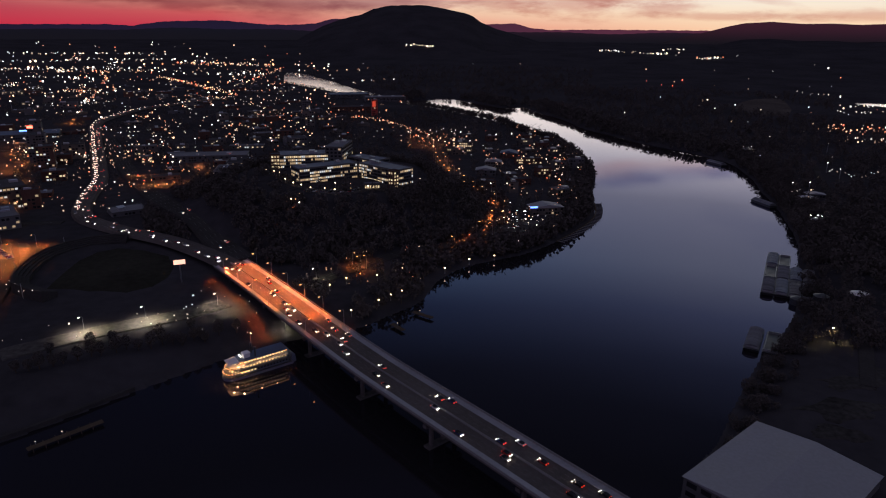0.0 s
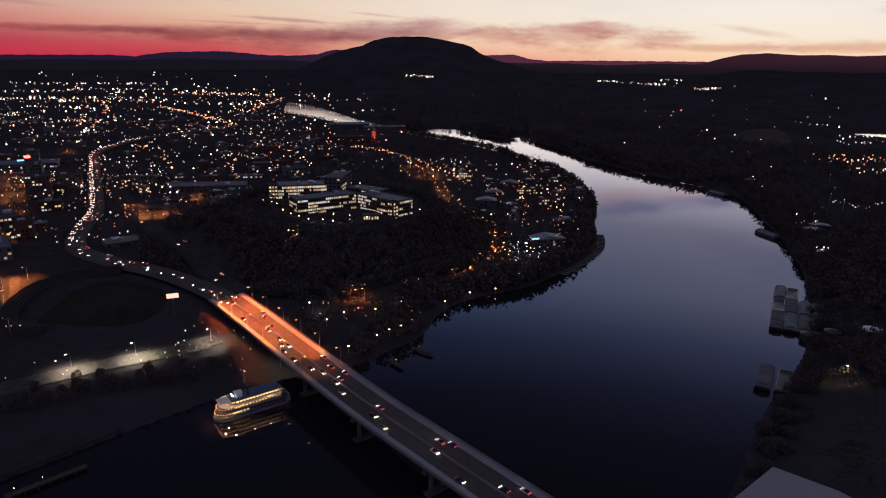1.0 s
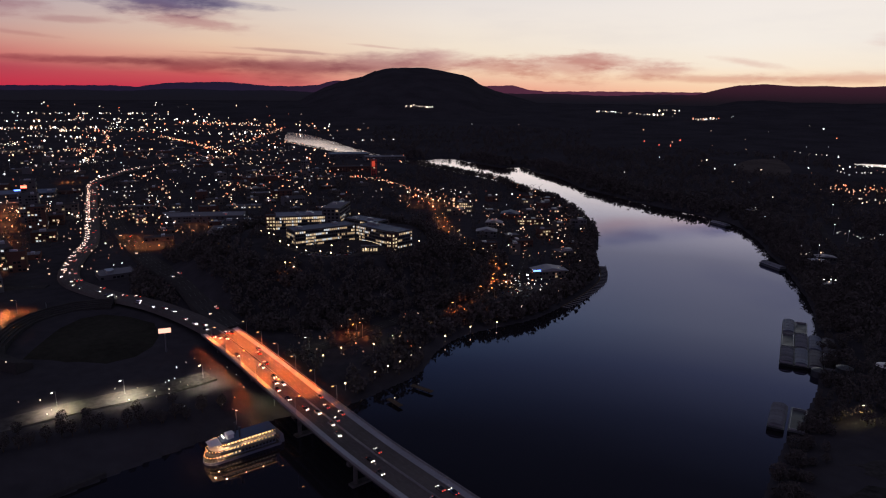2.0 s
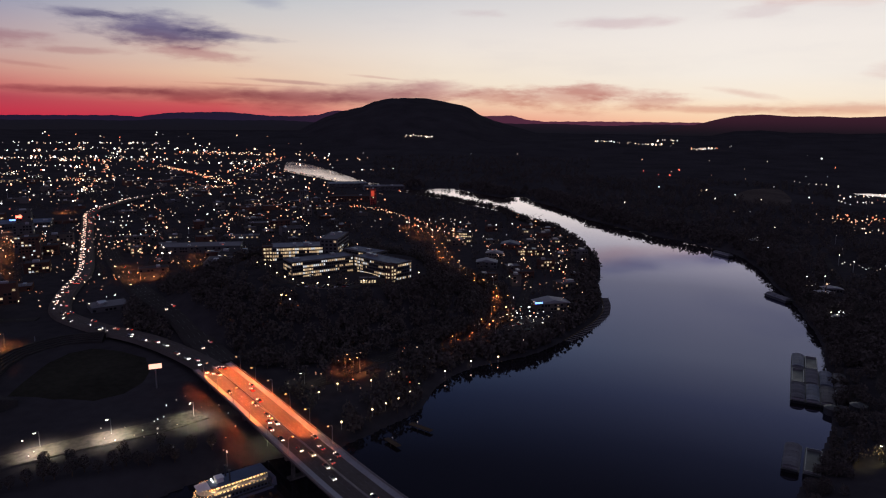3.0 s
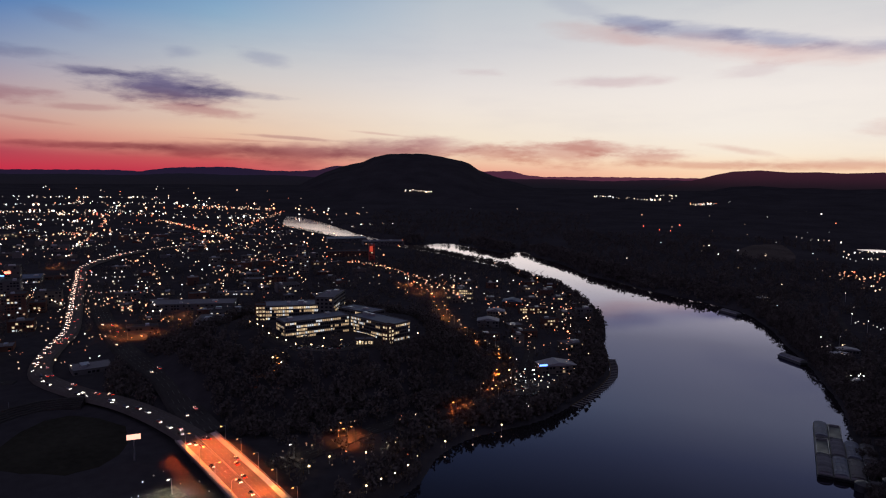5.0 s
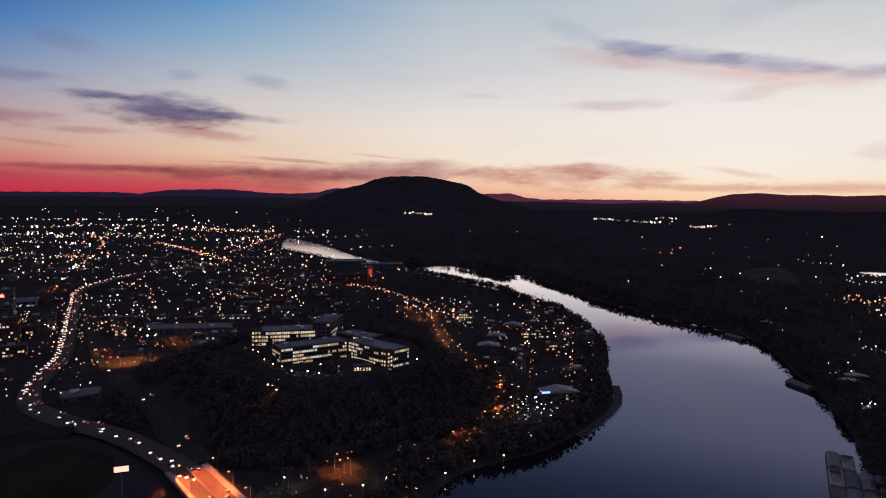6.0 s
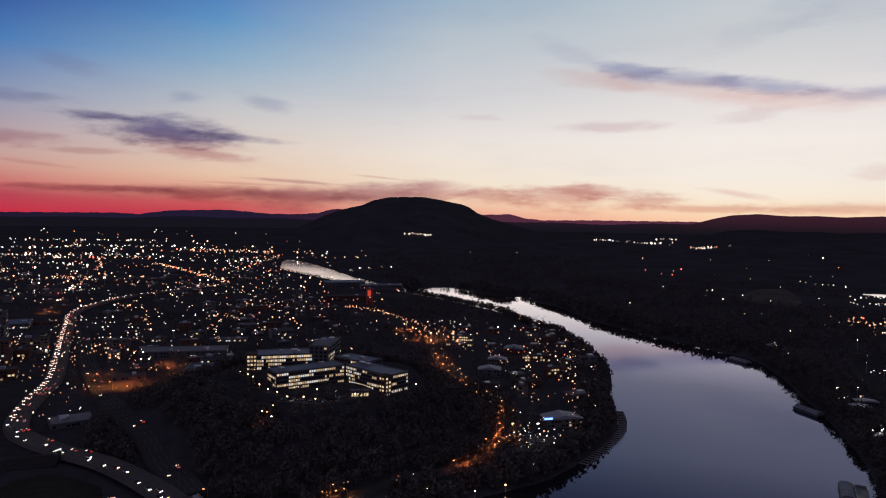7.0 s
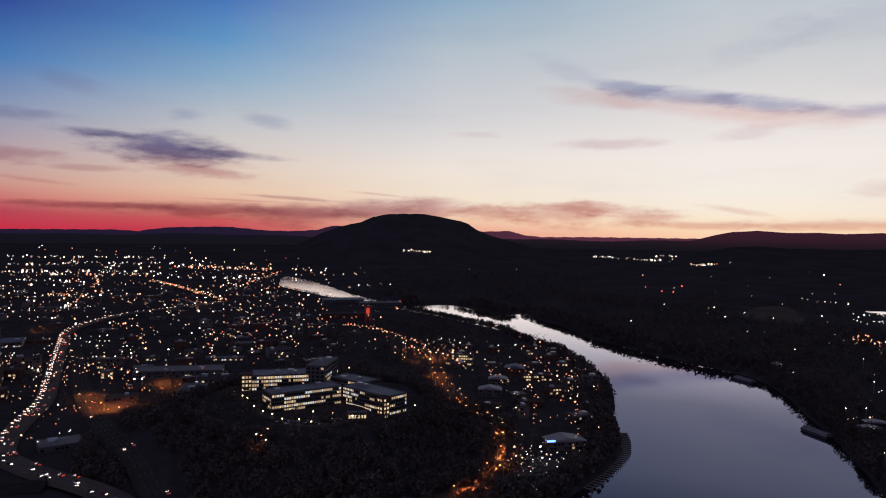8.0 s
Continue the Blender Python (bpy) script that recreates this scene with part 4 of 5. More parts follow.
# ---- traffic ----
def make_car(paint, far=False, parked=False):
    ob = thing("car", Matrix(), "parked car with its lamps off" if parked else "car driving on the highway with its lamps lit", "car", "parked cars" if parked else "cars on the highway")
    s = Shape()
    L, W = 2.25, 0.9
    prof = [(-L, 0.35), (-L, 0.85), (-L + 0.25, 0.98), (1.0, 0.98), (L - 0.15, 0.8), (L, 0.55), (L, 0.35)]
    n = len(prof)
    s.add([(x, -W, z) for x, z in prof] + [(x, W, z) for x, z in prof], [tuple(range(n)), tuple(range(2 * n - 1, n - 1, -1))] + [(i, n + i, n + (i + 1) % n, (i + 1) % n) for i in range(n)])
    body = part("body", s.mesh("body", paint), ob)
    cab = [(-1.75, 0.97, W - 0.05), (1.05, 0.97, W - 0.05), (0.35, 1.46, W - 0.22), (-1.2, 1.48, W - 0.22)]
    c = Shape().add([(x, -w, z) for x, z, w in cab] + [(x, w, z) for x, z, w in cab], [(0, 1, 2, 3), (7, 6, 5, 4), (1, 5, 6, 2), (3, 2, 6, 7), (0, 3, 7, 4), (0, 4, 5, 1)])
    part("cabin", c.mesh("cabin", M["glass"]), ob, "dark glass cabin")
    for y in (-0.62, 0.62):
        e = 0.22 if far else 0.12
        part("headlight", Shape().box(L - 0.12, y - e, 0.72 - e, L + 0.06, y + e, 0.7 + e, taper=0.02).mesh("headlight", M["steel" if parked else "head_far" if far else "head"]), ob, "" if parked else "lit white headlight")
        part("tail_light", Shape().box(-L - 0.05, y - 0.2, 0.6, -L + 0.08, y + 0.2, 0.86, taper=0.02).mesh("tail_light", M["red" if parked else "tail"]), ob, "" if parked else "lit red tail light")
    if not far:
        wheel = Shape().tube((0, -0.11, 0), (0, 0.11, 0), 0.33, 0.33, 12).mesh("wheel", M["rubber"])
        for x in (-1.4, 1.4):
            for y in (-0.82, 0.82):
                part("wheel", wheel, ob).matrix_basis = pose(x, y, 0.33)
    return ob


class Traffic:
    def __init__(self, far, parked=False):
        self.kinds = [make_car(p, far, parked) for p in CAR_PAINT]
        self.used = [False] * len(self.kinds)

    def put(self, x, y, z, turn):
        k = RNG.choice(len(self.kinds), p=(0.12, 0.3, 0.36, 0.11, 0.11))
        m = pose(x, y, z, 0, 0, turn)
        if self.used[k]:
            copy_thing(self.kinds[k], m)
        else:
            self.used[k], self.kinds[k].matrix_basis = True, m


def stream(cars, line, lanes, gap, wild=0.6, i0=0, i1=None):
    """Cars along a road: lanes is (offset to the right, whether it runs along the line)."""
    line = line[i0:i1]
    s = sides(line)
    run = np.concatenate([[0], np.cumsum(np.linalg.norm(np.diff(line[:, :2], axis=0), axis=1))])
    for off, ahead in lanes:
        q = RNG.uniform(0, gap)
        while q < run[-1]:
            x, y, z = (np.interp(q, run, line[:, k]) for k in range(3))
            sx, sy = np.interp(q, run, s[:, 0]), np.interp(q, run, s[:, 1])
            a = math.degrees(math.atan2(sx, -sy))
            cars.put(x + sx * off, y + sy * off, z + 0.02, a if ahead else a + 180)
            q += gap * (1 + wild * RNG.uniform(-1, 1.3))


NEAR, FAR = Traffic(False), Traffic(True)
stream(NEAR, BRIDGE, ((-2.0, False), (-4.8, False), (-7.5, False)), 50, 0.75, 20)
stream(NEAR, BRIDGE, ((2.0, True), (4.8, True), (7.5, True)), 58, 0.75, 20)
stream(NEAR, CURVE, ((-1.9, False), (-5.4, False)), 26, 0.7, 0, 14)
stream(FAR, CURVE, ((-2.2, False), (-4.8, False)), 12, 0.6, 14, 55)
stream(FAR, CURVE, ((1.9, True), (5.4, True)), 44, 0.8, 6, 88)
stream(FAR, CURVE, ((-1.9, False), (-5.4, False)), 16, 0.5, 55, 98)
stream(FAR, STRAIGHT, ((4.4, True), (-4.4, False)), 120, 0.7)

# parked cars: the campus lot, the marina lot and the lot by the ballpark
PARKED = Traffic(True, True)
for x0, y0, x1, y1, n, turn in ((-150, 722, -96, 734, 13, 70), (-146, 733, -92, 744, 13, 70), (70, 706, 122, 736, 14, 120), (62, 720, 112, 750, 14, 120), (56, 734, 100, 762, 11, 120), (-440, 628, -398, 592, 11, 40), (-428, 598, -386, 545, 12, 40)):
    for k in range(n):
        if RNG.rand() < 0.82:
            x, y = (x0 + (x1 - x0) * k / n) * PLAN, (y0 + (y1 - y0) * k / n) * PLAN
            PARKED.put(x, y, land_z(x, y) + 0.6, turn + RNG.normal(0, 3) + (180 if RNG.rand() < 0.5 else 0))


# ---- buildings ----
WINDOWS = {}


def window_mesh(w, h, kind):
    key = (round(w, 1), round(h, 1), kind)
    if key not in WINDOWS:
        s = Shape().box(-w / 2, -0.06, 0, w / 2, 0.04, h, 1)
        t = 0.09
        for b in ((-w / 2 - t, -t, w / 2 + t, 0), (-w / 2 - t, h, w / 2 + t, h + t), (-w / 2 - t, 0, -w / 2, h), (w / 2, 0, w / 2 + t, h)):
            s.box(b[0], -0.14, b[1], b[2], 0.02, b[3], 0)
        WINDOWS[key] = s.mesh("window", M["precast"], M[kind])
    return WINDOWS[key]


def facade(ob, x, y, turn, length, z0, storeys, storey, bay, lit, mix, rng, fill=0.72, tall=0.55, skip=0.0):
    """Rows of windows on one wall; lit: the share that is lit, mix: the kinds of lit window."""
    n = max(1, int(length / bay))
    c, s = math.cos(math.radians(turn)), math.sin(math.radians(turn))
    for k in range(storeys):
        run = rng.rand() < lit
        for i in range(n):
            if rng.rand() < 0.35:
                run = rng.rand() < lit
            if rng.rand() < skip:
                continue
            o = (i + 0.5) * length / n - length / 2
            kind = rng.choice(mix) if run else "glass"
            w = part("window", window_mesh(bay * fill, storey * tall, kind), ob)
            w.matrix_basis = pose(x + c * o, y + s * o, z0 + k * storey + storey * 0.28, 0, 0, turn)


def block(name, label, category, x, y, w, d, turn, storeys, storey=3.6, bay=3.0, lit=0.4, mix=("lit", "lit_dim"), wall="stucco", roof="roof_dark", seed=0, z=None, fronts="FLR", skip=0.0, group="", plant=True, gable=0.0, fill=0.72, tall=0.55):
    """A building: walls with a parapet or gable, roof, roof plant, and its windows one by one."""
    rng = np.random.RandomState(seed + 17)
    x, y, w, d = x * PLAN, y * PLAN, w * PLAN, d * PLAN
    g = land_z(x, y) if z is None else z * PLAN
    ob = thing(name, pose(x, y, g, 0, 0, turn), label, category, group)
    H = storeys * storey + 0.4
    part("wall", Shape().box(-w / 2, -d / 2, -4, w / 2, d / 2, H).mesh("wall", M[wall]), ob)
    if gable:
        e = 0.6
        v = [(-w / 2 - e, -d / 2 - e, H), (w / 2 + e, -d / 2 - e, H), (w / 2 + e, d / 2 + e, H), (-w / 2 - e, d / 2 + e, H), (0, -d / 2 - e, H + gable), (0, d / 2 + e, H + gable)]
        part("roof", Shape().add(v, [(0, 1, 4), (2, 3, 5), (1, 2, 5, 4), (3, 0, 4, 5), (3, 2, 1, 0)]).mesh("roof", M[roof]), ob)
    else:
        part("roof", Shape().box(-w / 2 + 0.4, -d / 2 + 0.4, H, w / 2 - 0.4, d / 2 - 0.4, H + 0.25).mesh("roof", M[roof]), ob)
        p = Shape()
        for b in ((-w / 2 - 0.1, -d / 2 - 0.1, w / 2 + 0.1, -d / 2 + 0.35), (-w / 2 - 0.1, d / 2 - 0.35, w / 2 + 0.1, d / 2 + 0.1), (-w / 2 - 0.1, -d / 2 + 0.35, -w / 2 + 0.35, d / 2 - 0.35), (w / 2 - 0.35, -d / 2 + 0.35, w / 2 + 0.1, d / 2 - 0.35)):
            p.box(b[0], b[1], H, b[2], b[3], H + 0.8)
        part("parapet", p.mesh("parapet", M[wall]), ob)
        if plant:
            for k in range(1 + int(w * d / 600) % 4):
                a, b, c = rng.uniform(1.5, 4), rng.uniform(1.5, 4), rng.uniform(1.2, 2.6)
                px, py = rng.uniform(-w / 2 + 5, w / 2 - 5) if w > 12 else 0, rng.uniform(-d / 2 + 5, d / 2 - 5) if d > 12 else 0
                part("roof_plant", Shape().box(px - a, py - b, H + 0.25, px + a, py + b, H + 0.25 + c, taper=0.1).mesh("roof_plant", M["steel"]), ob)
    for f in fronts:
        fx, fy, ft, fl = {"F": (0, -d / 2, 0, w), "R": (w / 2, 0, 90, d), "L": (-w / 2, 0, -90, d), "B": (0, d / 2, 180, w)}[f]
        facade(ob, fx, fy, ft, fl - 1.2, 0, storeys, storey, bay, lit, mix, rng, fill, tall, skip)
    return ob


# the office campus on the hill
def front(x0, y0, x1, y1, d):
    """Centre, width and turn of a block whose front runs from one corner to another, d deep."""
    w, a = math.hypot(x1 - x0, y1 - y0), math.atan2(y1 - y0, x1 - x0)
    return (x0 + x1) / 2 - math.sin(a) * d / 2, (y0 + y1) / 2 + math.cos(a) * d / 2, w, math.degrees(a)


WARM = ("lit", "lit_dim", "lit_dim", "lit_cool")
for k, (c, d, st, z, lit, lab) in enumerate((
    ((-206, 838, -128, 858), 32, 4, 53.5, 0.6, "long office block with rows of lit windows"),
    ((-166, 764, -104, 806), 25, 5, 49.5, 0.55, "angled office wing with lit storeys on the hill"),
    ((-103, 806, -54, 760), 27, 5, 49.5, 0.5, "office wing with lit windows and dark roof"),
    ((-124, 856, -84, 826), 26, 4, 50, 0.3, "rear office wing with a lit top storey"),
)):
    x, y, w, a = front(*c, d)
    block("office_building", lab, "office building", x, y, w, d, a, st, 2.9 if st == 5 else 3.2, 1.9, lit, WARM, "precast", "roof_blue", 40 + k, z, group="office campus on the hill", fill=0.84, tall=0.62)
block("office_tower", "taller office core with a pale flat roof", "office building", -137, 880, 22, 56, -6, 6, 3.5, 3.4, 0.22, WARM, "precast", "roof_pale", 51, 52)
block("stair_tower", "narrow stair tower glowing warm through glass", "office building", -213, 846, 12, 16, 14, 4, 3.5, 2.6, 1.0, ("lit", "lit_dim"), "brick", "roof_dark", 52, 53, plant=False)
block("stair_tower", "brick stair tower with a strip of lit windows", "office building", -57, 756, 9, 9, -43, 5, 3.1, 2.6, 0.9, ("lit", "lit_dim"), "brick", "roof_dark", 53, 49.5, plant=False)
block("entrance_hall", "low brightly lit entrance hall of glass", "office building", -82, 757, 19, 9, 8, 1, 4.6, 2.2, 1.0, ("lit",), "precast", "roof_pale", 54, 48, plant=False)
block("parking_deck", "open parking deck with pale top level", "parking deck", -262, 935, 110, 44, 8, 3, 3.4, 5.0, 0.25, ("lit_dim",), "concrete", "roof_pale", 55)

# downtown, along the curved highway
for k, (x, y, w, d, a, st, lit, wall, roof, lab) in enumerate((
    (-530, 790, 46, 52, 40, 7, 0.55, "stucco", "roof_dark", "parking block with pale lit storeys"),
    (-486, 706, 40, 58, 38, 4, 0.5, "precast", "roof_pale", "office block with a wide pale roof"),
    (-560, 715, 40, 50, 38, 5, 0.5, "stucco", "roof_dark", "town block with lit ground storeys"),
    (-640, 1060, 26, 26, 25, 12, 0.14, "precast", "roof_dark", "dark tower block with few lit windows"),
    (-600, 1010, 24, 30, 25, 9, 0.2, "brick", "roof_dark", "brown brick tower with scattered lit windows"),
    (-700, 1160, 22, 24, 25, 14, 0.16, "precast", "roof_dark", "tall dark tower with a red sign"),
    (-800, 1300, 110, 60, 25, 2, 0.1, "precast", "blue_sheet", "broad hall with a dull blue roof"),
    (-545, 930, 30, 24, 25, 4, 0.5, "brick", "roof_dark", "brick block with a lit lower storey"),
    (-292, 1480, 20, 16, 12, 10, 0.25, "stucco", "roof_dark", "slim apartment tower with scattered lit windows"),
    (-330, 1640, 20, 18, 12, 11, 0.2, "precast", "roof_dark", "tall dark block lit in spots"),
    (-372, 768, 38, 30, 36, 1, 0.0, "precast", "roof_pale", "low shed with a pale flat roof between the roads"),
    (-380, 1090, 120, 40, 10, 2, 0.12, "precast", "roof_pale", "long low hall with a pale roof"),
    (-300, 1040, 70, 36, 8, 2, 0.12, "precast", "roof_dark", "low hall with a dark roof behind the hill"),
    (-355, 1215, 60, 20, 10, 1, 0.9, "precast", "roof_pale", "low shop with a bright lit front"),
    (-300, 2160, 120, 70, 15, 3, 0.04, "precast", "blue_sheet", "big factory shed with a blue roof"),
    (-180, 2080, 120, 60, 12, 3, 0.04, "precast", "roof_pale", "big factory shed with a pale roof"),
    (-240, 1760, 100, 40, 10, 3, 0.08, "brick", "roof_dark", "long brick works by the parkway"),
    # the red light on this tower is put into its wall colour
    (-172, 1690, 14, 14, 10, 11, 0.3, "red", "roof_dark", "narrow tower washed in red light"),
)):
    block("town_building", lab, "building", x, y, w, d, a, max(1, round(st * 0.85)), 3.4, 3.2, lit, ("lit", "lit_dim", "lit_cool"), wall, roof, 70 + k, skip=0.4, fronts="FR")
# houses and halls on the river bend
for k, (x, y, w, d, a, st, lit, wall, roof, lab) in enumerate((
    (80, 1078, 26, 16, -8, 2, 0.15, "stucco", "sheet", "hall with a pale blue-grey roof"),
    (64, 1012, 30, 18, -6, 2, 0.1, "precast", "sheet", "workshop with a pale sheet roof"),
    (113, 1160, 30, 24, -10, 2, 0.1, "brick", "blue_sheet", "hall with a dull blue roof"),
    (35, 1262, 36, 14, -8, 2, 0.8, "stucco", "roof_dark", "low block with a lit shop front"),
    (28, 1215, 44, 16, -8, 1, 1.0, "stucco", "roof_dark", "row of shops with bright windows"),
    (158, 892, 26, 20, 30, 2, 0.12, "stucco", "roof_pale", "riverside hall with a pale roof"),
    (124, 796, 40, 20, 12, 2, 0.15, "stucco", "sheet", "restaurant with a pale roof and blue sign"),
    (108, 950, 30, 18, 10, 2, 0.15, "brick", "roof_dark", "brick block with few lit windows"),
    (150, 1010, 22, 16, 15, 3, 0.35, "brick", "roof_dark", "apartment block with lit windows"),
    (182, 1060, 22, 16, 15, 3, 0.35, "stucco", "roof_dark", "pale apartment block with lit windows"),
    (140, 1110, 44, 14, 4, 2, 0.6, "brick", "roof_dark", "long low block lit along its front"),
    (60, 930, 24, 16, 10, 2, 0.2, "brick", "roof_dark", "brick house row among trees"),
)):
    block("river_building", lab, "building", x, y, w, d, a, st, 3.4, 3.0, lit, ("lit", "lit_dim"), wall, roof, 120 + k, skip=0.3, fronts="FR", gable=3.0 if roof in ("sheet", "blue_sheet") else 0)
# further blocks over the plain
PLACED = [(ob.location.x / PLAN, ob.location.y / PLAN) for ob in scene.objects if ob.parent is None and ob.get("category", "") in ("building", "office building")]
ROADS = [CURVE, STRAIGHT, PARKWAY, FAR_HIGHWAY]
cand = np.vstack([polar(150, -33, -12, 900, 2700), np.column_stack([RNG.uniform(-480, -160, 60), RNG.uniform(960, 1750, 60)]), np.column_stack([RNG.uniform(0, 230, 36), RNG.uniform(840, 1420, 36)])])
for k, (x, y) in enumerate(clear(cand, 30, 1.3)):
    r = math.hypot(x, y)
    w, d = RNG.uniform(16, 46) * (0.6 if x > -40 else 1), RNG.uniform(12, 28) * (0.7 if x > -40 else 1)
    if min(far_from(l / PLAN, x, y) for l in ROADS) < 16 + w / 2 or min(math.hypot(x - a, y - b) for a, b in PLACED) < 20 + w * 0.6:
        continue
    PLACED.append((x, y))
    st = 1 + int(RNG.rand() ** 2 * (6 if x < -480 and r < 1500 else 3))
    wall, roof = RNG.choice(["brick", "stucco", "precast"]), RNG.choice(["roof_dark", "roof_dark", "roof_pale"])
    shade = {"brick": "brown brick", "stucco": "pale rendered", "precast": "grey panelled"}[wall]
    block("town_building", f"{shade} town block of {('one storey', 'two storeys', 'three storeys', 'four storeys', 'five storeys', 'six storeys')[st - 1]} at dusk", "building", x, y, w, d, 25 if x < -40 else 12, st, 3.6,
          3.4 if r < 1500 else 5.0, 0.22, ("lit", "lit_dim"), wall, roof, 200 + k, fronts="F", skip=0.5 if r < 1500 else 0.72)
# the far bank
block("warehouse", "large riverside warehouse with a pale low gable roof", "warehouse", 167, 279, 62, 75, -49.6, 2, 4.2, 6.0, 0.0, ("lit_dim",), "precast", "sheet", 300, 7, fronts="FL", gable=2.2)
for k, (x, y, w, d, a, lab) in enumerate(((500, 888, 24, 12, -10, "low shed with a pale roof on the bank"), (480, 868, 22, 10, -12, "shed with a pale metal roof by the road"), (560, 1240, 20, 12, 0, "small lit depot in the woods"), (440, 768, 14, 9, -20, "small lit yard office"))):
    block("shed", lab, "shed", x, y, w, d, a, 1, 4.0, 3.0, 0.5 if k > 1 else 0.05, ("lit",), "precast", "sheet", 310 + k, fronts="F", gable=1.5)


# ---- river craft ----
def riverboat():
    """A three-deck excursion boat with a rounded open bow, strung with bulbs."""
    ob = thing("riverboat", pose(-127 * PLAN, 415 * PLAN, 0, 0, 0, 38 + 180), "three-deck riverboat with blue-grey hull, strung with warm bulbs", "boat")
    L, W = 19.0, 5.2

    def deck_outline(a, b, w):
        """Square at the stern (-x), round at the bow (+x)."""
        return [(a, -w), (b - w, -w)] + [(b - w + w * math.cos(t), w * math.sin(t)) for t in np.linspace(-1.3, 1.3, 9)] + [(b - w, w), (a, w)]

    part("hull", Shape().prism(deck_outline(-L, L, W), -0.6, 1.4, shrink=1.02).mesh("hull", M["hull_blue"]), ob, "dark blue-grey hull")
    for k, (a, b, w) in enumerate(((-L + 1, L - 0.6, W - 0.2), (-L + 1.5, L - 1.8, W - 0.3), (-L + 3, L - 3.0, W - 0.5))):
        z = 1.4 + 2.7 * k
        part("deck", Shape().prism(deck_outline(a - 0.5, b + 0.3, w + 0.3), z, z + 0.18).mesh("deck", M["white" if k == 2 else "precast"]), ob)
        cab = part("cabin", Shape().prism(deck_outline(a + 1.0, b - 4.5, w - 1.1), z + 0.18, z + 2.5).mesh("cabin", M["stucco" if k == 2 else "hull_blue"]), ob)
        n = 15 - k
        for i in range(n):
            for s in (-1, 1):
                near_bow = a + 2.2 + i * (b - a - 9) / n > L - 17
                w1 = part("window", window_mesh(1.0, 1.0, "lit" if k == 2 or near_bow else "lit_dim" if k == 1 else "glass"), cab)
                w1.matrix_basis = pose(a + 2.2 + i * (b - a - 9) / n, s * (w - 1.1), z + 1.0, 0, 0, 0 if s < 0 else 180)
        rail = Shape()
        edge = deck_outline(a - 0.4, b + 0.2, w + 0.2)
        for i in range(len(edge)):
            p, q = edge[i], edge[(i + 1) % len(edge)]
            for h in (0.55, 1.05):
                rail.tube((*p, z + h), (*q, z + h), 0.04, 0.04, 4)
            rail.tube((*p, z), (*p, z + 2.6), 0.06, 0.06, 5)
        part("railing", rail.mesh("railing", M["white" if k == 2 else "steel"]), ob, "thin deck railing with posts")
        lamps = Shape()
        for i in range(len(edge) - 1):
            p, q = np.array(edge[i]), np.array(edge[i + 1])
            m = max(1, int(np.linalg.norm(q - p) / (1.05 if k == 2 else 1.6 if np.linalg.norm(q - p) > 4 else 1.0)))
            for j in range(m):
                c = p + (q - p) * (j + 0.5) / m
                if c[0] < (L - 13, -L + 12, -L)[k]:
                    continue
                lamps.box(c[0] - 0.11, c[1] - 0.11, z + 2.3, c[0] + 0.11, c[1] + 0.11, z + 2.52, taper=0.05)
        tagged(part("string_lights", lamps.mesh("string_lights", M["bow_bulb"]), ob, "string of warm bulbs"), kind="stuff")
    part("roof", Shape().prism(deck_outline(-L + 2, L - 7, W - 0.2), 9.5, 9.75).mesh("roof", M["blue_sheet"]), ob, "dull blue flat roof")
    part("canopy", Shape().add([(L - 8, -4.4, 9.5), (L - 2.5, -3.6, 9.3), (L - 2.5, 3.6, 9.3), (L - 8, 4.4, 9.5), (L - 7.5, 0, 11.2), (L - 3.5, 0, 10.8)],
                               [(0, 1, 5, 4), (1, 2, 5), (2, 3, 4, 5), (3, 0, 4), (3, 2, 1, 0)]).mesh("canopy", M["white"]), ob, "pale canopy over the bow lit from below")
    ph = part("pilothouse", Shape().box(4.0, -1.7, 9.75, 7.4, 1.7, 12.0, taper=0.1).box(3.7, -2.0, 12.0, 7.7, 2.0, 12.2).mesh("pilothouse", M["white"]), ob)
    for i in range(3):
        part("window", window_mesh(0.7, 0.9, "lit_dim"), ph).matrix_basis = pose(4.8 + 1.0 * i, -1.68, 10.6)
    for y in (-2.8, 2.8):
        part("funnel", Shape().tube((1.5, y, 9.7), (1.5, y, 15.0), 0.42, 0.42, 10).tube((1.5, y, 15.0), (1.5, y, 15.5), 0.42, 0.75, 10).mesh("funnel", M["dark_steel"]), ob)
    for y in (-1.1, 1.1):
        q = part("deck_floodlight", Shape().tube((9.0, y, 9.7), (9.0, y, 11.0), 0.06, 0.06, 6).mesh("deck_floodlight", M["steel"]), ob)
        part("lens", Shape().box(8.8, y - 0.3, 11.0, 9.2, y + 0.3, 11.5, taper=0.04).mesh("lens", M["led"]), q, "glaring white lamp")
    part("stern_wheel_house", Shape().box(-L - 2.6, -4.0, 0.3, -L, 4.0, 4.6, taper=0.4).mesh("stern_wheel_house", M["hull_blue"]), ob)


riverboat()
for dx, dz, k in ((-13.5, 4.0, 3.5), (-15.5, 6.6, 4.0), (-10.0, 9.2, 3.0), (0.0, 9.2, 0.8), (9.0, 9.2, 0.5)):
    a = radians(38)
    pool(-127 * PLAN + dx * math.cos(a) + 4.9 * math.sin(a), 415 * PLAN + dx * math.sin(a) - 4.9 * math.cos(a), dz, (1.0, 0.5, 0.2), 900 * k, 0.3, 160)
put_lamp("led", -140, 448, turn=-60)


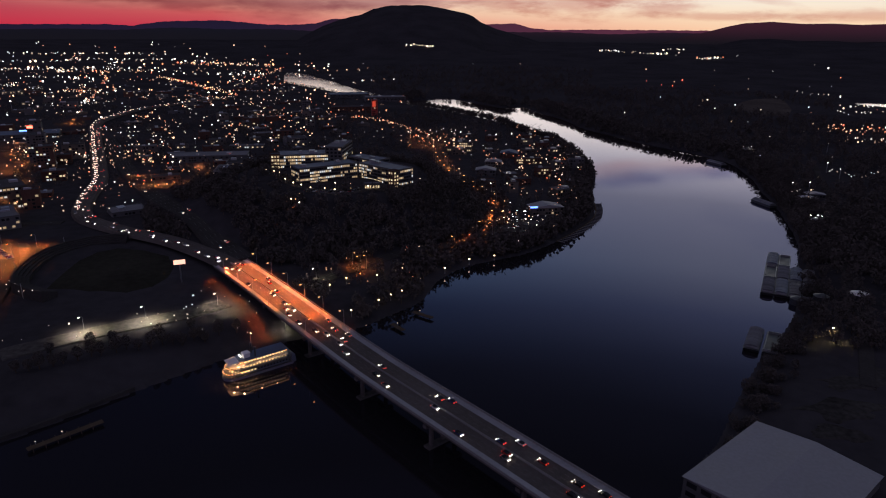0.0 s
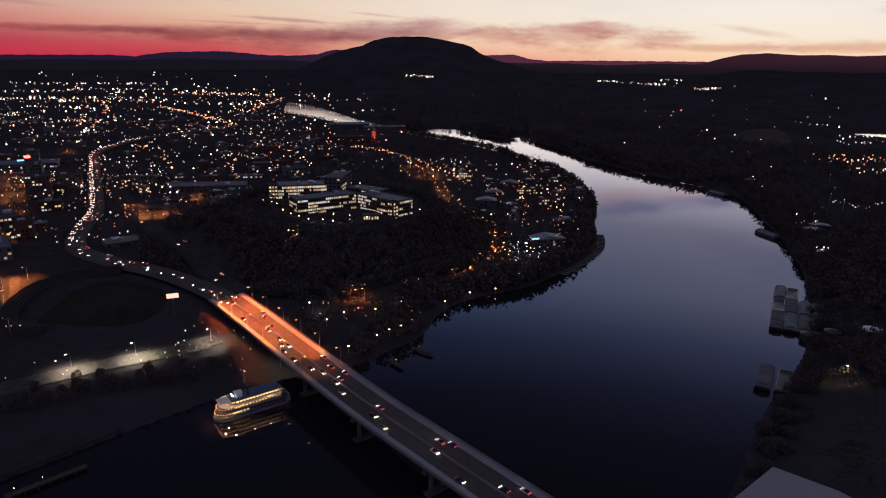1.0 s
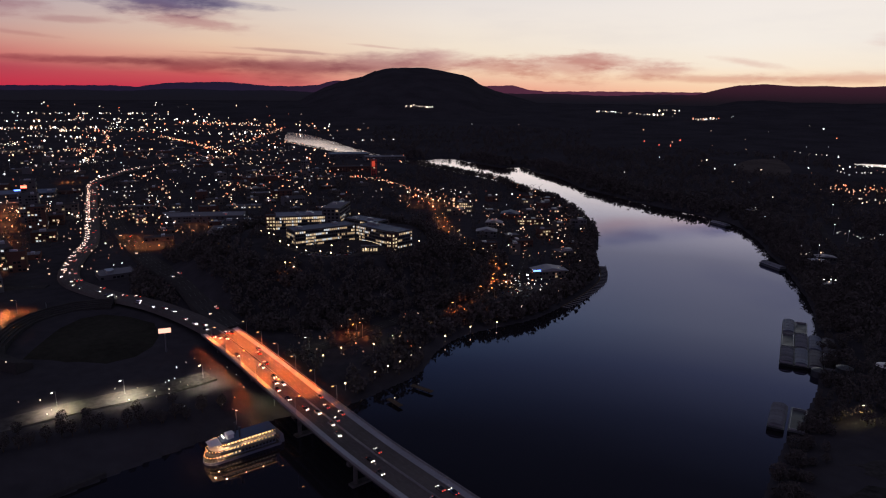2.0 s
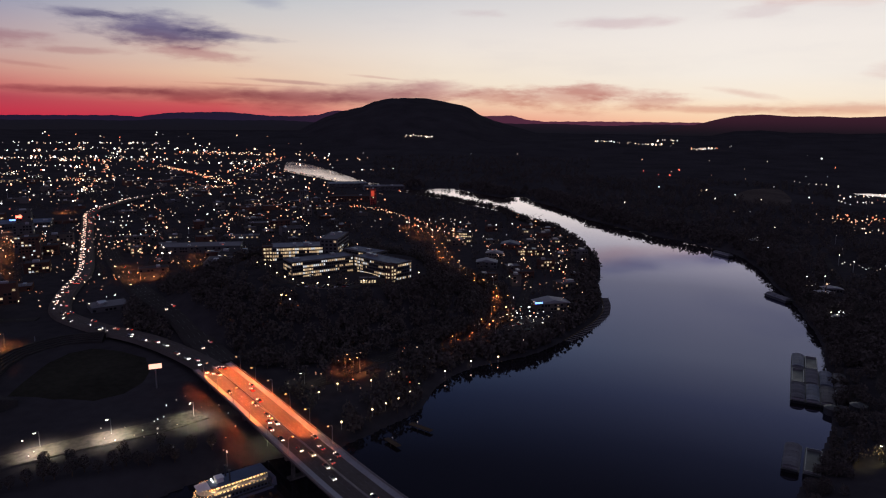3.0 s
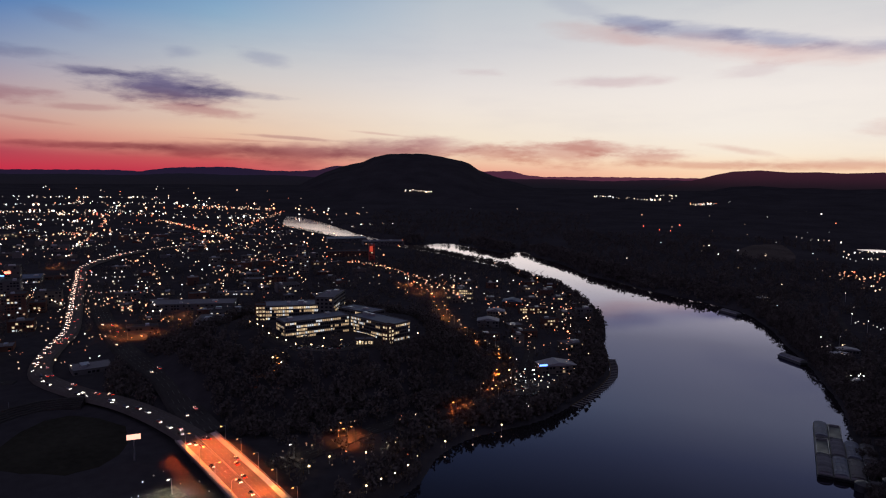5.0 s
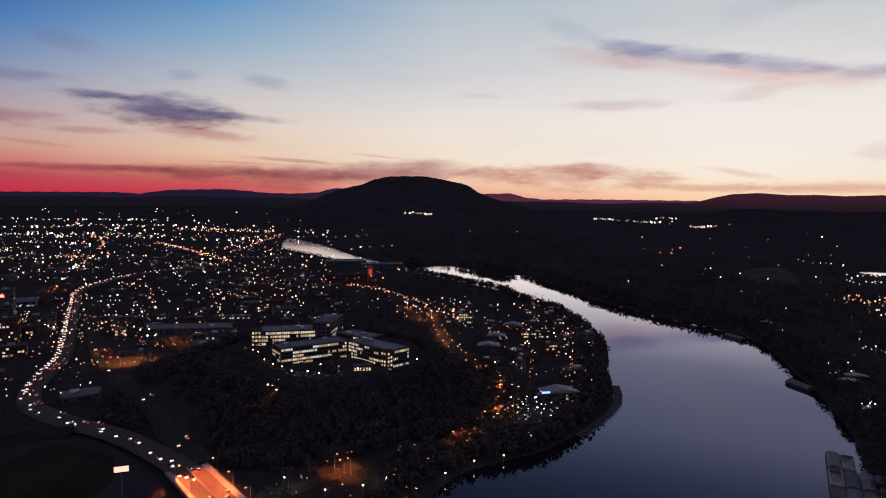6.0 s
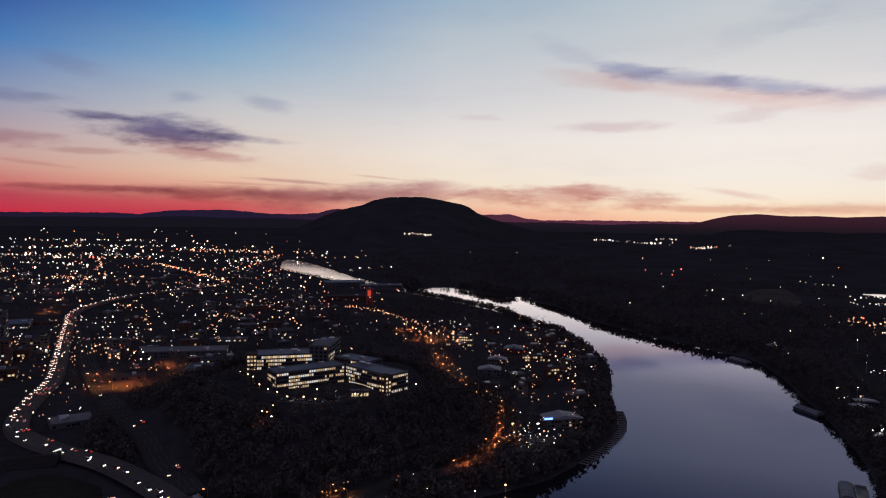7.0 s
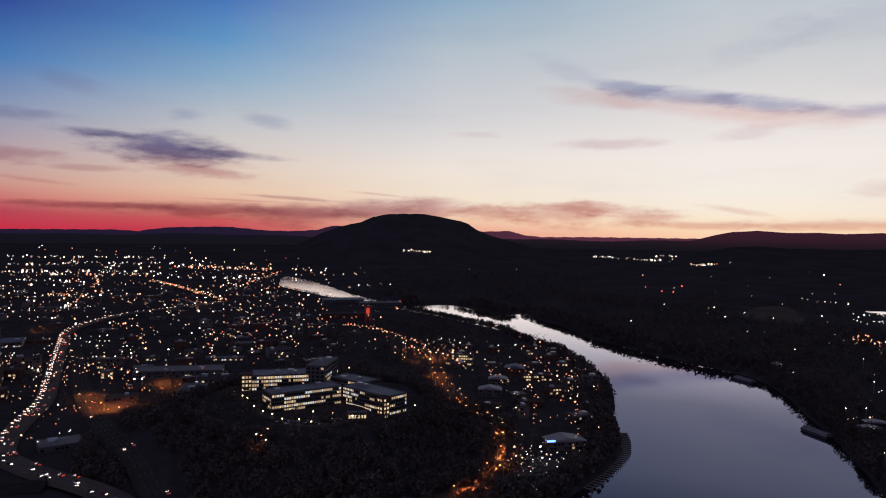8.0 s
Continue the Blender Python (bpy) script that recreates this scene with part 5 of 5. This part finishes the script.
def barge(x, y, turn, covered, label, cover="roof_pale"):
    """A river barge: raked hull, coaming, and rolled steel covers or an open hold."""
    ob = thing("barge", pose(x * PLAN, y * PLAN, 0, 0, 0, turn), label, "barge", "moored river barges")
    a, w = 16.2, 4.3
    part("hull", Shape().add([(-w, -a + 2, -0.8), (w, -a + 2, -0.8), (w, a - 2, -0.8), (-w, a - 2, -0.8), (-w, -a, 2.2), (w, -a, 2.2), (w, a, 2.2), (-w, a, 2.2)],
                             [(3, 2, 1, 0), (4, 5, 6, 7), (0, 1, 5, 4), (1, 2, 6, 5), (2, 3, 7, 6), (3, 0, 4, 7)]).mesh("hull", M["dark_steel"]), ob)
    c = Shape()
    for b in ((-w + 0.5, -a + 2, -w + 0.8, a - 2), (w - 0.8, -a + 2, w - 0.5, a - 2), (-w + 0.8, -a + 2, w - 0.8, -a + 2.3), (-w + 0.8, a - 2.3, w - 0.8, a - 2)):
        c.box(b[0], b[1], 2.2, b[2], b[3], 3.4)
    part("coaming", c.mesh("coaming", M["steel"]), ob)
    if covered:
        for i in range(8):
            y0 = -a + 2 + i * (2 * a - 4) / 8
            prof = [(-w + 0.3, 3.4), (-w * 0.55, 4.3), (0, 4.6), (w * 0.55, 4.3), (w - 0.3, 3.4)]
            y1, lift = y0 + (2 * a - 4) / 8 + 0.15, 0.12 * (i % 2)
            v = [(px, y0, pz + lift) for px, pz in prof] + [(px, y1, pz + lift) for px, pz in prof]
            part("hatch_cover", Shape().add(v, [(i2, i2 + 1, i2 + 6, i2 + 5) for i2 in range(4)] + [(4, 3, 2, 1, 0), (5, 6, 7, 8, 9)]).mesh("hatch_cover", M[cover]), ob)


ux, uy = 0.458, 0.889
for row, cols in ((0, (0, 1, 2, 3)), (1, (0, 1, 2, 3)), (2, (0, 1))):
    for c in cols:
        s, u = 46.0 + 41.5 * row, 5 + 10.9 * c
        cov, tone = (row, c) not in ((1, 0), (0, 3), (2, 1)), ("roof_pale", "roof_blue", "precast")[(2 * row + c) % 3]
        shade = {"roof_pale": "pale", "roof_blue": "dull blue", "precast": "grey"}[tone]
        barge(272 + ux * s + uy * u, 538 + uy * s - ux * u, -27.3, cov, f"covered river barge with {shade} rolled hatch covers" if cov else "open river barge with a dark empty hold", tone)
for k, c in enumerate((0, 1)):
    barge(236 + 11 * c, 465 - 6.5 * c, -30, k == 0, "covered barge moored by the wooded bank" if k == 0 else "dark open barge moored at the bank")
barge(434, 890, 14, True, "covered barge lying along the bank")
barge(478, 1175, 20, True, "long pale barge lying along the bank")


def marina():
    """Floating walkway along the bank with finger docks."""
    ob = thing("marina_dock", Matrix(), "floating marina dock with a comb of finger piers", "dock")
    i0 = int(np.argmin(np.hypot(LEFT_BANK[:, 0] - 122 * PLAN, LEFT_BANK[:, 1] - 702 * PLAN)))
    i1 = int(np.argmin(np.hypot(LEFT_BANK[:, 0] - 207 * PLAN, LEFT_BANK[:, 1] - 905 * PLAN)))
    line, s = LEFT_BANK[i0:i1], sides(LEFT_BANK[i0:i1])
    way = np.column_stack([line + s * 1.5, np.full(len(line), 0.6)])
    part("walkway", sweep("walkway", way, [(-0.7, 0), (0.7, 0), (0.7, -0.5), (-0.7, -0.5)], M["bark"]), ob)
    finger = Shape().box(0, -0.5, 0.1, 7.0, 0.5, 0.62).tube((6.8, 0, -2), (6.8, 0, 2.4), 0.16, 0.16, 6).mesh("finger_pier", M["concrete"])
    run = np.concatenate([[0], np.cumsum(np.linalg.norm(np.diff(way[:, :2], axis=0), axis=1))])
    q = 2.0
    while q < run[-1]:
        x, y = np.interp(q, run, way[:, 0]), np.interp(q, run, way[:, 1])
        a = math.degrees(math.atan2(np.interp(q, run, s[:, 1]), np.interp(q, run, s[:, 0])))
        part("finger_pier", finger, ob).matrix_basis = pose(x, y, 0, 0, 0, a)
        q += 5.2


marina()


def pier(x0, y0, x1, y1, label):
    a, L = math.atan2(y1 - y0, x1 - x0), math.hypot(x1 - x0, y1 - y0) * PLAN
    ob = thing("pier", pose(x0 * PLAN, y0 * PLAN, 0, 0, 0, math.degrees(a)), label, "pier")
    part("deck", Shape().box(0, -1.6, 1.4, L, 1.6, 1.75).mesh("deck", M["bark"]), ob)
    for i in range(int(L / 5)):
        for s in (-1.8, 1.8):
            part("pile", Shape().tube((2 + 5 * i, s, -4), (2 + 5 * i, s, 2.3), 0.2, 0.2, 7).mesh("pile", M["bark"]), ob)
    for i in range(int(L / 11)):
        p = part("bollard_lamp", Shape().tube((4 + 11 * i, 1.7, 1.75), (4 + 11 * i, 1.7, 2.7), 0.09, 0.09, 6).box(3.85 + 11 * i, 1.55, 2.7, 4.15 + 11 * i, 1.85, 3.0).mesh("bollard_lamp", M["steel"], ), ob)
        part("lens", Shape().box(3.88 + 11 * i, 1.58, 3.0, 4.12 + 11 * i, 1.82, 3.2).mesh("lens", M["bulb"]), p)


pier(-228, 318, -200, 347, "low wooden pier reaching into the dark river")
pier(-24, 512, -8, 500, "small wooden landing stage on the bank")
pier(-40, 488, -30, 476, "short landing stage below the path")


# ---- ballpark, board, tanks ----
def grandstand():
    line = draped([(-318, 512), (-352, 530), (-368, 566), (-372, 610), (-352, 645), (-322, 655)], 0.3)
    line[:, 2] = line[:, 2].max()
    ob = thing("grandstand", Matrix(), "dark empty ballpark grandstand with stepped seating", "grandstand")
    for k in range(5):
        part("seating_step", sweep("seating_step", line, [(3 - 2.2 * k, -4), (3 - 2.2 * k, 0.6 + 0.9 * k), (0.8 - 2.2 * k, 0.6 + 0.9 * k), (0.8 - 2.2 * k, -4)], M["asphalt"]), ob)
    s = sides(line)
    for i in range(1, len(line), 3):
        x, y = line[i, 0] - s[i, 0] * 9.5, line[i, 1] - s[i, 1] * 9.5
        part("column", Shape().tube((x, y, line[i, 2] - 3), (x, y, line[i, 2] + 7.5), 0.2, 0.2, 8).mesh("column", M["steel"]), ob)


grandstand()


def billboard():
    x, y = -228 * PLAN, 551 * PLAN
    g = land_z(x, y)
    ob = thing("billboard", pose(x, y, g, 0, 0, 22), "bright pinkish lit billboard on a steel post", "billboard")
    top = 25.3 - g
    part("post", Shape().tube((0, 0.3, -1), (0, 0.3, top - 3), 0.5, 0.45, 10).mesh("post", M["steel"]), ob)
    part("frame", Shape().box(-4.0, 0.05, top - 3.4, 4.0, 0.7, top + 0.2).mesh("frame", M["dark_steel"]), ob)
    part("lit_panel", Shape().box(-3.8, -0.08, top - 3.2, 3.8, 0.05, top).mesh("lit_panel", M["screen"]), ob, "glowing pinkish white panel")


billboard()
for x, y, r, h in ((347, 523, 6.0, 5.5), (322, 534, 5.0, 5.0), (306, 541, 4.6, 4.5)):
    coat = "white" if x == 347 else "dark_steel"
    ob = thing("storage_tank", pose(x * PLAN, y * PLAN, land_z(x * PLAN, y * PLAN) - 0.3), "round steel storage tank with a white domed roof" if x == 347 else "dark round steel tank behind the bank trees", "tank", "storage tanks")
    part("shell", Shape().tube((0, 0, 0), (0, 0, h), r, r, 32).mesh("shell", M["dark_steel"]), ob)
    part("roof", Shape().tube((0, 0, h), (0, 0, h + 0.9), r + 0.1, r * 0.6, 32).tube((0, 0, h + 0.9), (0, 0, h + 1.4), r * 0.6, 0.3, 32).mesh("roof", M[coat]), ob, "low domed roof")
    part("ladder", Shape().box(-0.3, -r - 0.25, 0, 0.3, -r - 0.05, h + 1).mesh("ladder", M["steel"]), ob)


def signs():
    """Lit signs on the buildings; a glowing panel also stands for the red light on one tower."""
    for x, y, z, w, h, turn, mat, label in ((-787, 1272, 16, 18, 2.6, 25, "neon", "long blue lit sign on the hall"), (-700, 1146, 40, 9, 4, 25, "beacon", "red lit sign on the tower"),
                                            (108, 780, 10, 9, 2.0, 12, "neon", "blue lit sign of the restaurant"), (-172, 1681, 22, 8, 14, 10, "red_glow", "tall glowing panel for the red light on the tower")):
        ob = thing("lit_sign", pose(x * PLAN, y * PLAN, land_z(x * PLAN, y * PLAN) + z * PLAN, 0, 0, turn), label, "sign")
        part("panel", Shape().box(-w / 2 * PLAN, -0.2, 0, w / 2 * PLAN, 0, h * PLAN).mesh("panel", M[mat]), ob)
        part("frame", Shape().box(-w / 2 * PLAN - 0.2, 0.004, -0.2, w / 2 * PLAN + 0.2, 0.3, h * PLAN + 0.2).mesh("frame", M["dark_steel"]), ob)


signs()


def crane(x, y, h):
    """A slim lattice mast with a jib."""
    ob = thing("river_crane", pose(x * PLAN, y * PLAN, land_z(x * PLAN, y * PLAN) - 0.3, 0, 0, 30), "slim dark lattice crane on the far bank", "crane", "river cranes")
    m = Shape()
    for a, b in ((-1, -1), (1, -1), (1, 1), (-1, 1)):
        m.tube((a, b, 0), (a * 0.5, b * 0.5, h), 0.16, 0.12, 5)
    for k in range(int(h / 2.5)):
        z = k * 2.5
        m.tube((-1, -1, z), (0.9, -0.9, z + 2.5), 0.07, 0.07, 4).tube((1, 1, z), (-0.9, 0.9, z + 2.5), 0.07, 0.07, 4)
    part("mast", m.mesh("mast", M["dark_steel"]), ob)
    part("jib", Shape().tube((-3, 0, h), (7, 0, h + 4), 0.3, 0.15, 6).mesh("jib", M["dark_steel"]), ob)


for x, y, h in ((196, 1500, 15), (206, 1475, 17), (190, 1520, 12)):
    crane(x, y, h)
def patch(name, line, mat, label, category, lift=0.5):
    """A draped piece of ground inside a rounded outline."""
    c = np.mean(np.array(line, float), axis=0) * PLAN
    rim = spline(np.vstack([line, line[:1]]), 25)[:-1]
    grid = np.vstack([c + (rim - c) * u for u in (0.02, 0.2, 0.4, 0.6, 0.8, 1.0)])
    z = land(grid[:, 0], grid[:, 1]) + lift
    n = len(rim)
    z[-n:] -= lift + 0.3
    f = [(k * n + i, k * n + (i + 1) % n, (k + 1) * n + (i + 1) % n, (k + 1) * n + i) for k in range(5) for i in range(n)]
    tagged(new(name, mesh_of(name, np.column_stack([grid, z]), f, M[mat])), label, category, kind="structure")


patch("pasture", [(800, 1900), (880, 2060), (990, 2200), (1090, 2240), (990, 1960), (900, 1780), (840, 1750)], "field", "dry pale pasture among dark woods", "field", 1.0)
for k, (x, y, rx, ry) in enumerate(((238, 352, 26, 14), (262, 384, 24, 12), (300, 352, 30, 12), (222, 328, 16, 9), (288, 398, 14, 8), (320, 384, 18, 7))):
    ring = [(x + rx * math.cos(a) * (1 + 0.28 * math.sin(3 * a + k) + 0.16 * math.sin(7 * a + 2 * k)), y + ry * math.sin(a) * (1 + 0.25 * math.sin(2 * a + k) + 0.2 * math.sin(5 * a))) for a in np.linspace(0, math.tau, 22)[:-1]]
    patch("gravel_lot", ring, "bare", "bare patchy gravel lot behind the warehouse", "lot", 0.3 + 0.03 * k)
patch("ball_field", [(-338, 528), (-345, 600), (-325, 640), (-262, 618), (-240, 560), (-262, 520)], "turf", "dark mown ball field beside the grandstand", "field")
patch("parking_lot", [(-452, 640), (-420, 652), (-398, 620), (-372, 560), (-362, 500), (-392, 505), (-425, 570)], "lot", "parking lot under orange lamps", "lot", 0.35)

patch("parking_lot", [(-160, 716), (-150, 738), (-92, 752), (-84, 740), (-100, 726)], "lot", "campus parking lot with parked cars", "lot", 0.55)
patch("parking_lot", [(48, 732), (70, 700), (126, 732), (112, 758), (82, 768), (56, 754)], "lot", "marina parking lot with parked cars", "lot", 0.55)
for x, y, r in ((-393, 896, 26), (-340, 985, 24), (-590, 880, 30), (-640, 985, 26), (-700, 1110, 30), (-25, 1275, 26), (-500, 640, 26), (-820, 1500, 40)):
    patch("yard", [(x + r * math.cos(a) * (1 + 0.3 * math.sin(3 * a + x)), y + r * 0.8 * math.sin(a)) for a in np.linspace(0, math.tau, 9)[:-1]], "asphalt", "paved yard under orange lamps", "yard", 0.4)
patch("retaining_slope", [(74, 802), (80, 762), (66, 722), (50, 696), (36, 706), (46, 738), (52, 780), (58, 802)], "lot", "bare slope by the parkway under orange lamps", "ground", 0.5)


# ---- trees ----
def near_tree(seed, h):
    """Trunk, limbs and a crown of many leaf clumps with gaps."""
    r = np.random.RandomState(seed)
    ob = thing("tree", Matrix(), "round dark street tree by the riverside path", "tree", "riverside trees")
    t = Shape().tube((0, 0, -0.3), (0, 0, h * 0.45), h * 0.03, h * 0.018, 8)
    for k in range(6):
        a, z = k * 1.05 + r.uniform(0, 0.5), h * r.uniform(0.25, 0.42)
        t.tube((0, 0, z), (math.cos(a) * h * 0.22, math.sin(a) * h * 0.22, z + h * r.uniform(0.2, 0.38)), h * 0.012, h * 0.005, 5)
    part("trunk", t.mesh("trunk", M["bark"]), ob)
    v, f = [], []
    for k in range(520):
        d = r.normal(size=3)
        d /= np.linalg.norm(d)
        c = d * r.uniform(0.45, 1.0) ** 0.5 * np.array([0.33, 0.33, 0.38]) * h * (1 + 0.18 * math.sin(3 * d[0] + seed) + 0.12 * math.sin(5 * d[2] + 2 * seed)) + (0, 0, h * 0.62)
        a, b = r.normal(size=3), r.normal(size=3)
        a, b = a / np.linalg.norm(a) * h * 0.045, b / np.linalg.norm(b) * h * 0.04
        i = len(v)
        v += [c - a - b * 0.3, c + b, c + a - b * 0.2, c - b]
        f += [(i, i + 1, i + 2), (i, i + 2, i + 3)]
    part("crown", from_arrays("crown", v, f, M["leaf"]), ob)
    return ob


KINDS = [near_tree(s, h) for s, h in ((1, 8.5), (2, 9.5), (3, 7.5))]
used = set()
TR = np.random.RandomState(5)
row = np.vstack([row_of(-275, 387, -172, 446, 17, 1.2), row_of(-262, 408, -190, 452, 5, 3.0), row_of(-185, 430, -150, 462, 4, 4.0)])
for x, y in row:
    k = TR.randint(3)
    m = pose(x * PLAN, y * PLAN, land_z(x * PLAN, y * PLAN), 0, 0, TR.uniform(0, 360))
    if k in used:
        copy_thing(KINDS[k], m @ Matrix.Scale(1.0, 4))
    else:
        used.add(k)
        KINDS[k].matrix_basis = m


def woods(name, pts, label, h0, h1, clumps, seed, leaf=0.105):
    """Many trees in one mesh: a trunk and loose leaf clumps each."""
    p = np.asarray(pts, float) * PLAN
    r = np.random.RandomState(seed)
    n = len(p)
    z = land(p[:, 0], p[:, 1]) - 0.4
    h = r.uniform(h0, h1, n) * (1 + 0.25 * (r.rand(n) > 0.85))
    d = r.normal(size=(n, clumps, 3))
    d /= np.linalg.norm(d, axis=2, keepdims=True)
    lump = 1 + 0.25 * np.sin(d[:, :, :1] * 3 + r.uniform(0, 6, (n, 1, 1))) + 0.2 * np.sin(d[:, :, 2:] * 4 + r.uniform(0, 6, (n, 1, 1)))
    c = d * r.uniform(0.4, 1, (n, clumps, 1)) ** 0.5 * np.array([0.36, 0.36, 0.42]) * lump
    c[:, :, 2] += 0.58
    c = c * h[:, None, None]
    s = (h * leaf)[:, None, None]
    a, b = r.normal(size=(n, clumps, 3)), r.normal(size=(n, clumps, 3))
    a, b = a / np.linalg.norm(a, axis=2, keepdims=True) * s, b / np.linalg.norm(b, axis=2, keepdims=True) * s
    o = np.column_stack([p, z])[:, None, :]
    tuft = np.stack([c - a - b * 0.3, c + b, c + a - b * 0.2, c - b], 2) + o[:, :, None, :]
    lv = tuft.reshape(-1, 3)
    q = np.arange(n * clumps)[:, None] * 4
    lf = np.vstack([q + (0, 1, 2), q + (0, 2, 3)])
    w = h * 0.03
    base = np.stack([np.column_stack([np.cos(t) * w, np.sin(t) * w, 0 * w]) for t in (0, 2.09, 4.19)] + [np.column_stack([0 * w, 0 * w, h * 0.7])], 1) + np.column_stack([p, z])[:, None, :]
    tq = len(lv) + np.arange(n)[:, None] * 4
    tf = np.vstack([tq + (0, 1, 3), tq + (1, 2, 3), tq + (2, 0, 3)])
    me = from_arrays(name, np.vstack([lv, base.reshape(-1, 3)]), np.vstack([lf, tf]), [M["leaf"], M["bark"]], np.concatenate([np.zeros(len(lf), int), np.ones(len(tf), int)]))
    tagged(new(name, me), label, "trees", kind="stuff")


def fringe(bank, y0, y1, n, lo, hi):
    """Points just inland of a bank, in plan units."""
    s = sides(bank)
    idx = np.nonzero((bank[:, 1] > y0 * PLAN) & (bank[:, 1] < y1 * PLAN))[0]
    i = TR.choice(idx, n)
    return (bank[i] - s[i] * TR.uniform(lo, hi, n)[:, None] + TR.normal(0, 2.5, (n, 2))) / PLAN


def open_land(p, gap=5.0, road=9.0):
    p = np.asarray(p, float)
    d = shore(p * PLAN, RIVER)
    keep = (d > gap) & (shore(p * PLAN, LAKE) > gap)
    for l, w in ((BRIDGE, 20), (CURVE, 14), (STRAIGHT, 16), (PARKWAY, road)):
        q = l[:, :2]
        keep &= np.array([np.min(np.hypot(q[:, 0] - x, q[:, 1] - y)) > w for x, y in p * PLAN])
    b = np.array([(o.location.x, o.location.y, max(o.children[0].dimensions.x, o.children[0].dimensions.y) * 0.5) for o in scene.objects if o.parent is None and o.get("category", "") in ("building", "office building", "warehouse", "shed", "tank") and o.children])
    for x, y, s in b:
        keep &= np.hypot(p[:, 0] * PLAN - x, p[:, 1] * PLAN - y) > s + 2
    return p[keep]


bpy.context.view_layer.update()
hill = np.column_stack([TR.uniform(-360, 90, 3800), TR.uniform(590, 1040, 3800)])
q = np.hypot((hill[:, 0] + 135) / 165, (hill[:, 1] - 812) / 165)
hill = hill[((q > 0.72) & (q < 1.32)) | ((q <= 0.72) & (TR.rand(len(q)) < 0.10))]
woods("hill_woods", open_land(hill, 8), "dense dark woods covering the hill slopes", 7, 12, 70, 1, 0.085)
woods("town_bank_trees", open_land(np.vstack([fringe(LEFT_BANK, 880, 2000, 700, 3, 20), fringe(LEFT_BANK, 640, 900, 300, 1, 16), fringe(LEFT_BANK, 480, 700, 110, 4, 22)]), 2.5, 6), "uneven row of trees along the town bank", 8, 13, 46, 2)
def off_yards(p):
    """Keeps clear of the lit yards on the far bank, and of the view to them from the river."""
    yards = ((482, 916), (501, 907), (604, 1053), (596, 1002), (500, 888), (472, 870), (440, 768), (560, 1240), (885, 1445), (800, 1290), (700, 1230), (621, 1081))
    return np.min([np.hypot(p[:, 0] - gx * u, p[:, 1] - gy * u) for gx, gy in yards for u in (1.0, 0.975, 0.95)], axis=0) > 20


near = open_land(fringe(RIGHT_BANK, 250, 640, 210, 1, 16), 1.0, 6)
near = near[np.hypot(near[:, 0] - 284, near[:, 1] - 446) > 14]
woods("near_bank_trees", near, "bare-edged thicket along the near shore", 4, 8, 260, 7, 0.055)
woods("mid_bank_trees", open_land(fringe(RIGHT_BANK, 640, 1200, 560, 2, 30), 1.5, 6), "dense dark trees along the wooded bank", 8, 13, 110, 10, 0.065)
woods("far_bank_trees", open_land(np.vstack([fringe(RIGHT_BANK, 1200, 2250, 1100, 2, 60)]), 1.5, 6), "dense dark woods along the far bank", 8, 14, 40, 3)
woods("upper_bank_trees", open_land(np.vstack([fringe(LEFT_BANK, 1950, 2900, 260, 4, 40), fringe(RIGHT_BANK, 2300, 3400, 160, 3, 60)]), 2.5, 6), "low trees along the upper river", 4, 7, 30, 8)
bend = np.vstack([polar(3600, 10, 36, 700, 2600), polar(900, -6, 12, 2250, 3600)])
inside = np.hypot((bend[:, 0] - 930) / 130, (bend[:, 1] - 1980) / 260) < 1
inside |= ~off_yards(bend)
bear, rr = np.degrees(np.arctan2(bend[:, 0], bend[:, 1])), np.hypot(bend[:, 0], bend[:, 1])
inside |= (bear > 29.5) & (rr > 1900) & (rr < 2600)
woods("roadside_woods", (lambda q: q[off_yards(q)])(open_land(polar(320, 25, 37, 520, 950), 14)), "dark thicket along the country road", 7, 12, 130, 9, 0.06)
woods("bend_woods", open_land(bend[~inside], 20), "dark woods filling the river bend", 9, 14, 52, 4, 0.085)
woods("town_trees", open_land(np.vstack([polar(700, -33, -8, 1000, 2300), np.column_stack([TR.uniform(-30, 240, 420), TR.uniform(690, 1800, 420)]), np.column_stack([TR.uniform(-130, 0, 90), TR.uniform(500, 660, 90)]), np.column_stack([TR.uniform(-230, 10, 480), TR.uniform(980, 1750, 480)]), np.column_stack([TR.uniform(-430, -200, 200), TR.uniform(900, 1700, 200)]), np.column_stack([TR.uniform(-100, 200, 260), TR.uniform(1400, 1950, 260)])]), 8), "dark trees scattered between the town blocks", 6, 11, 30, 5)
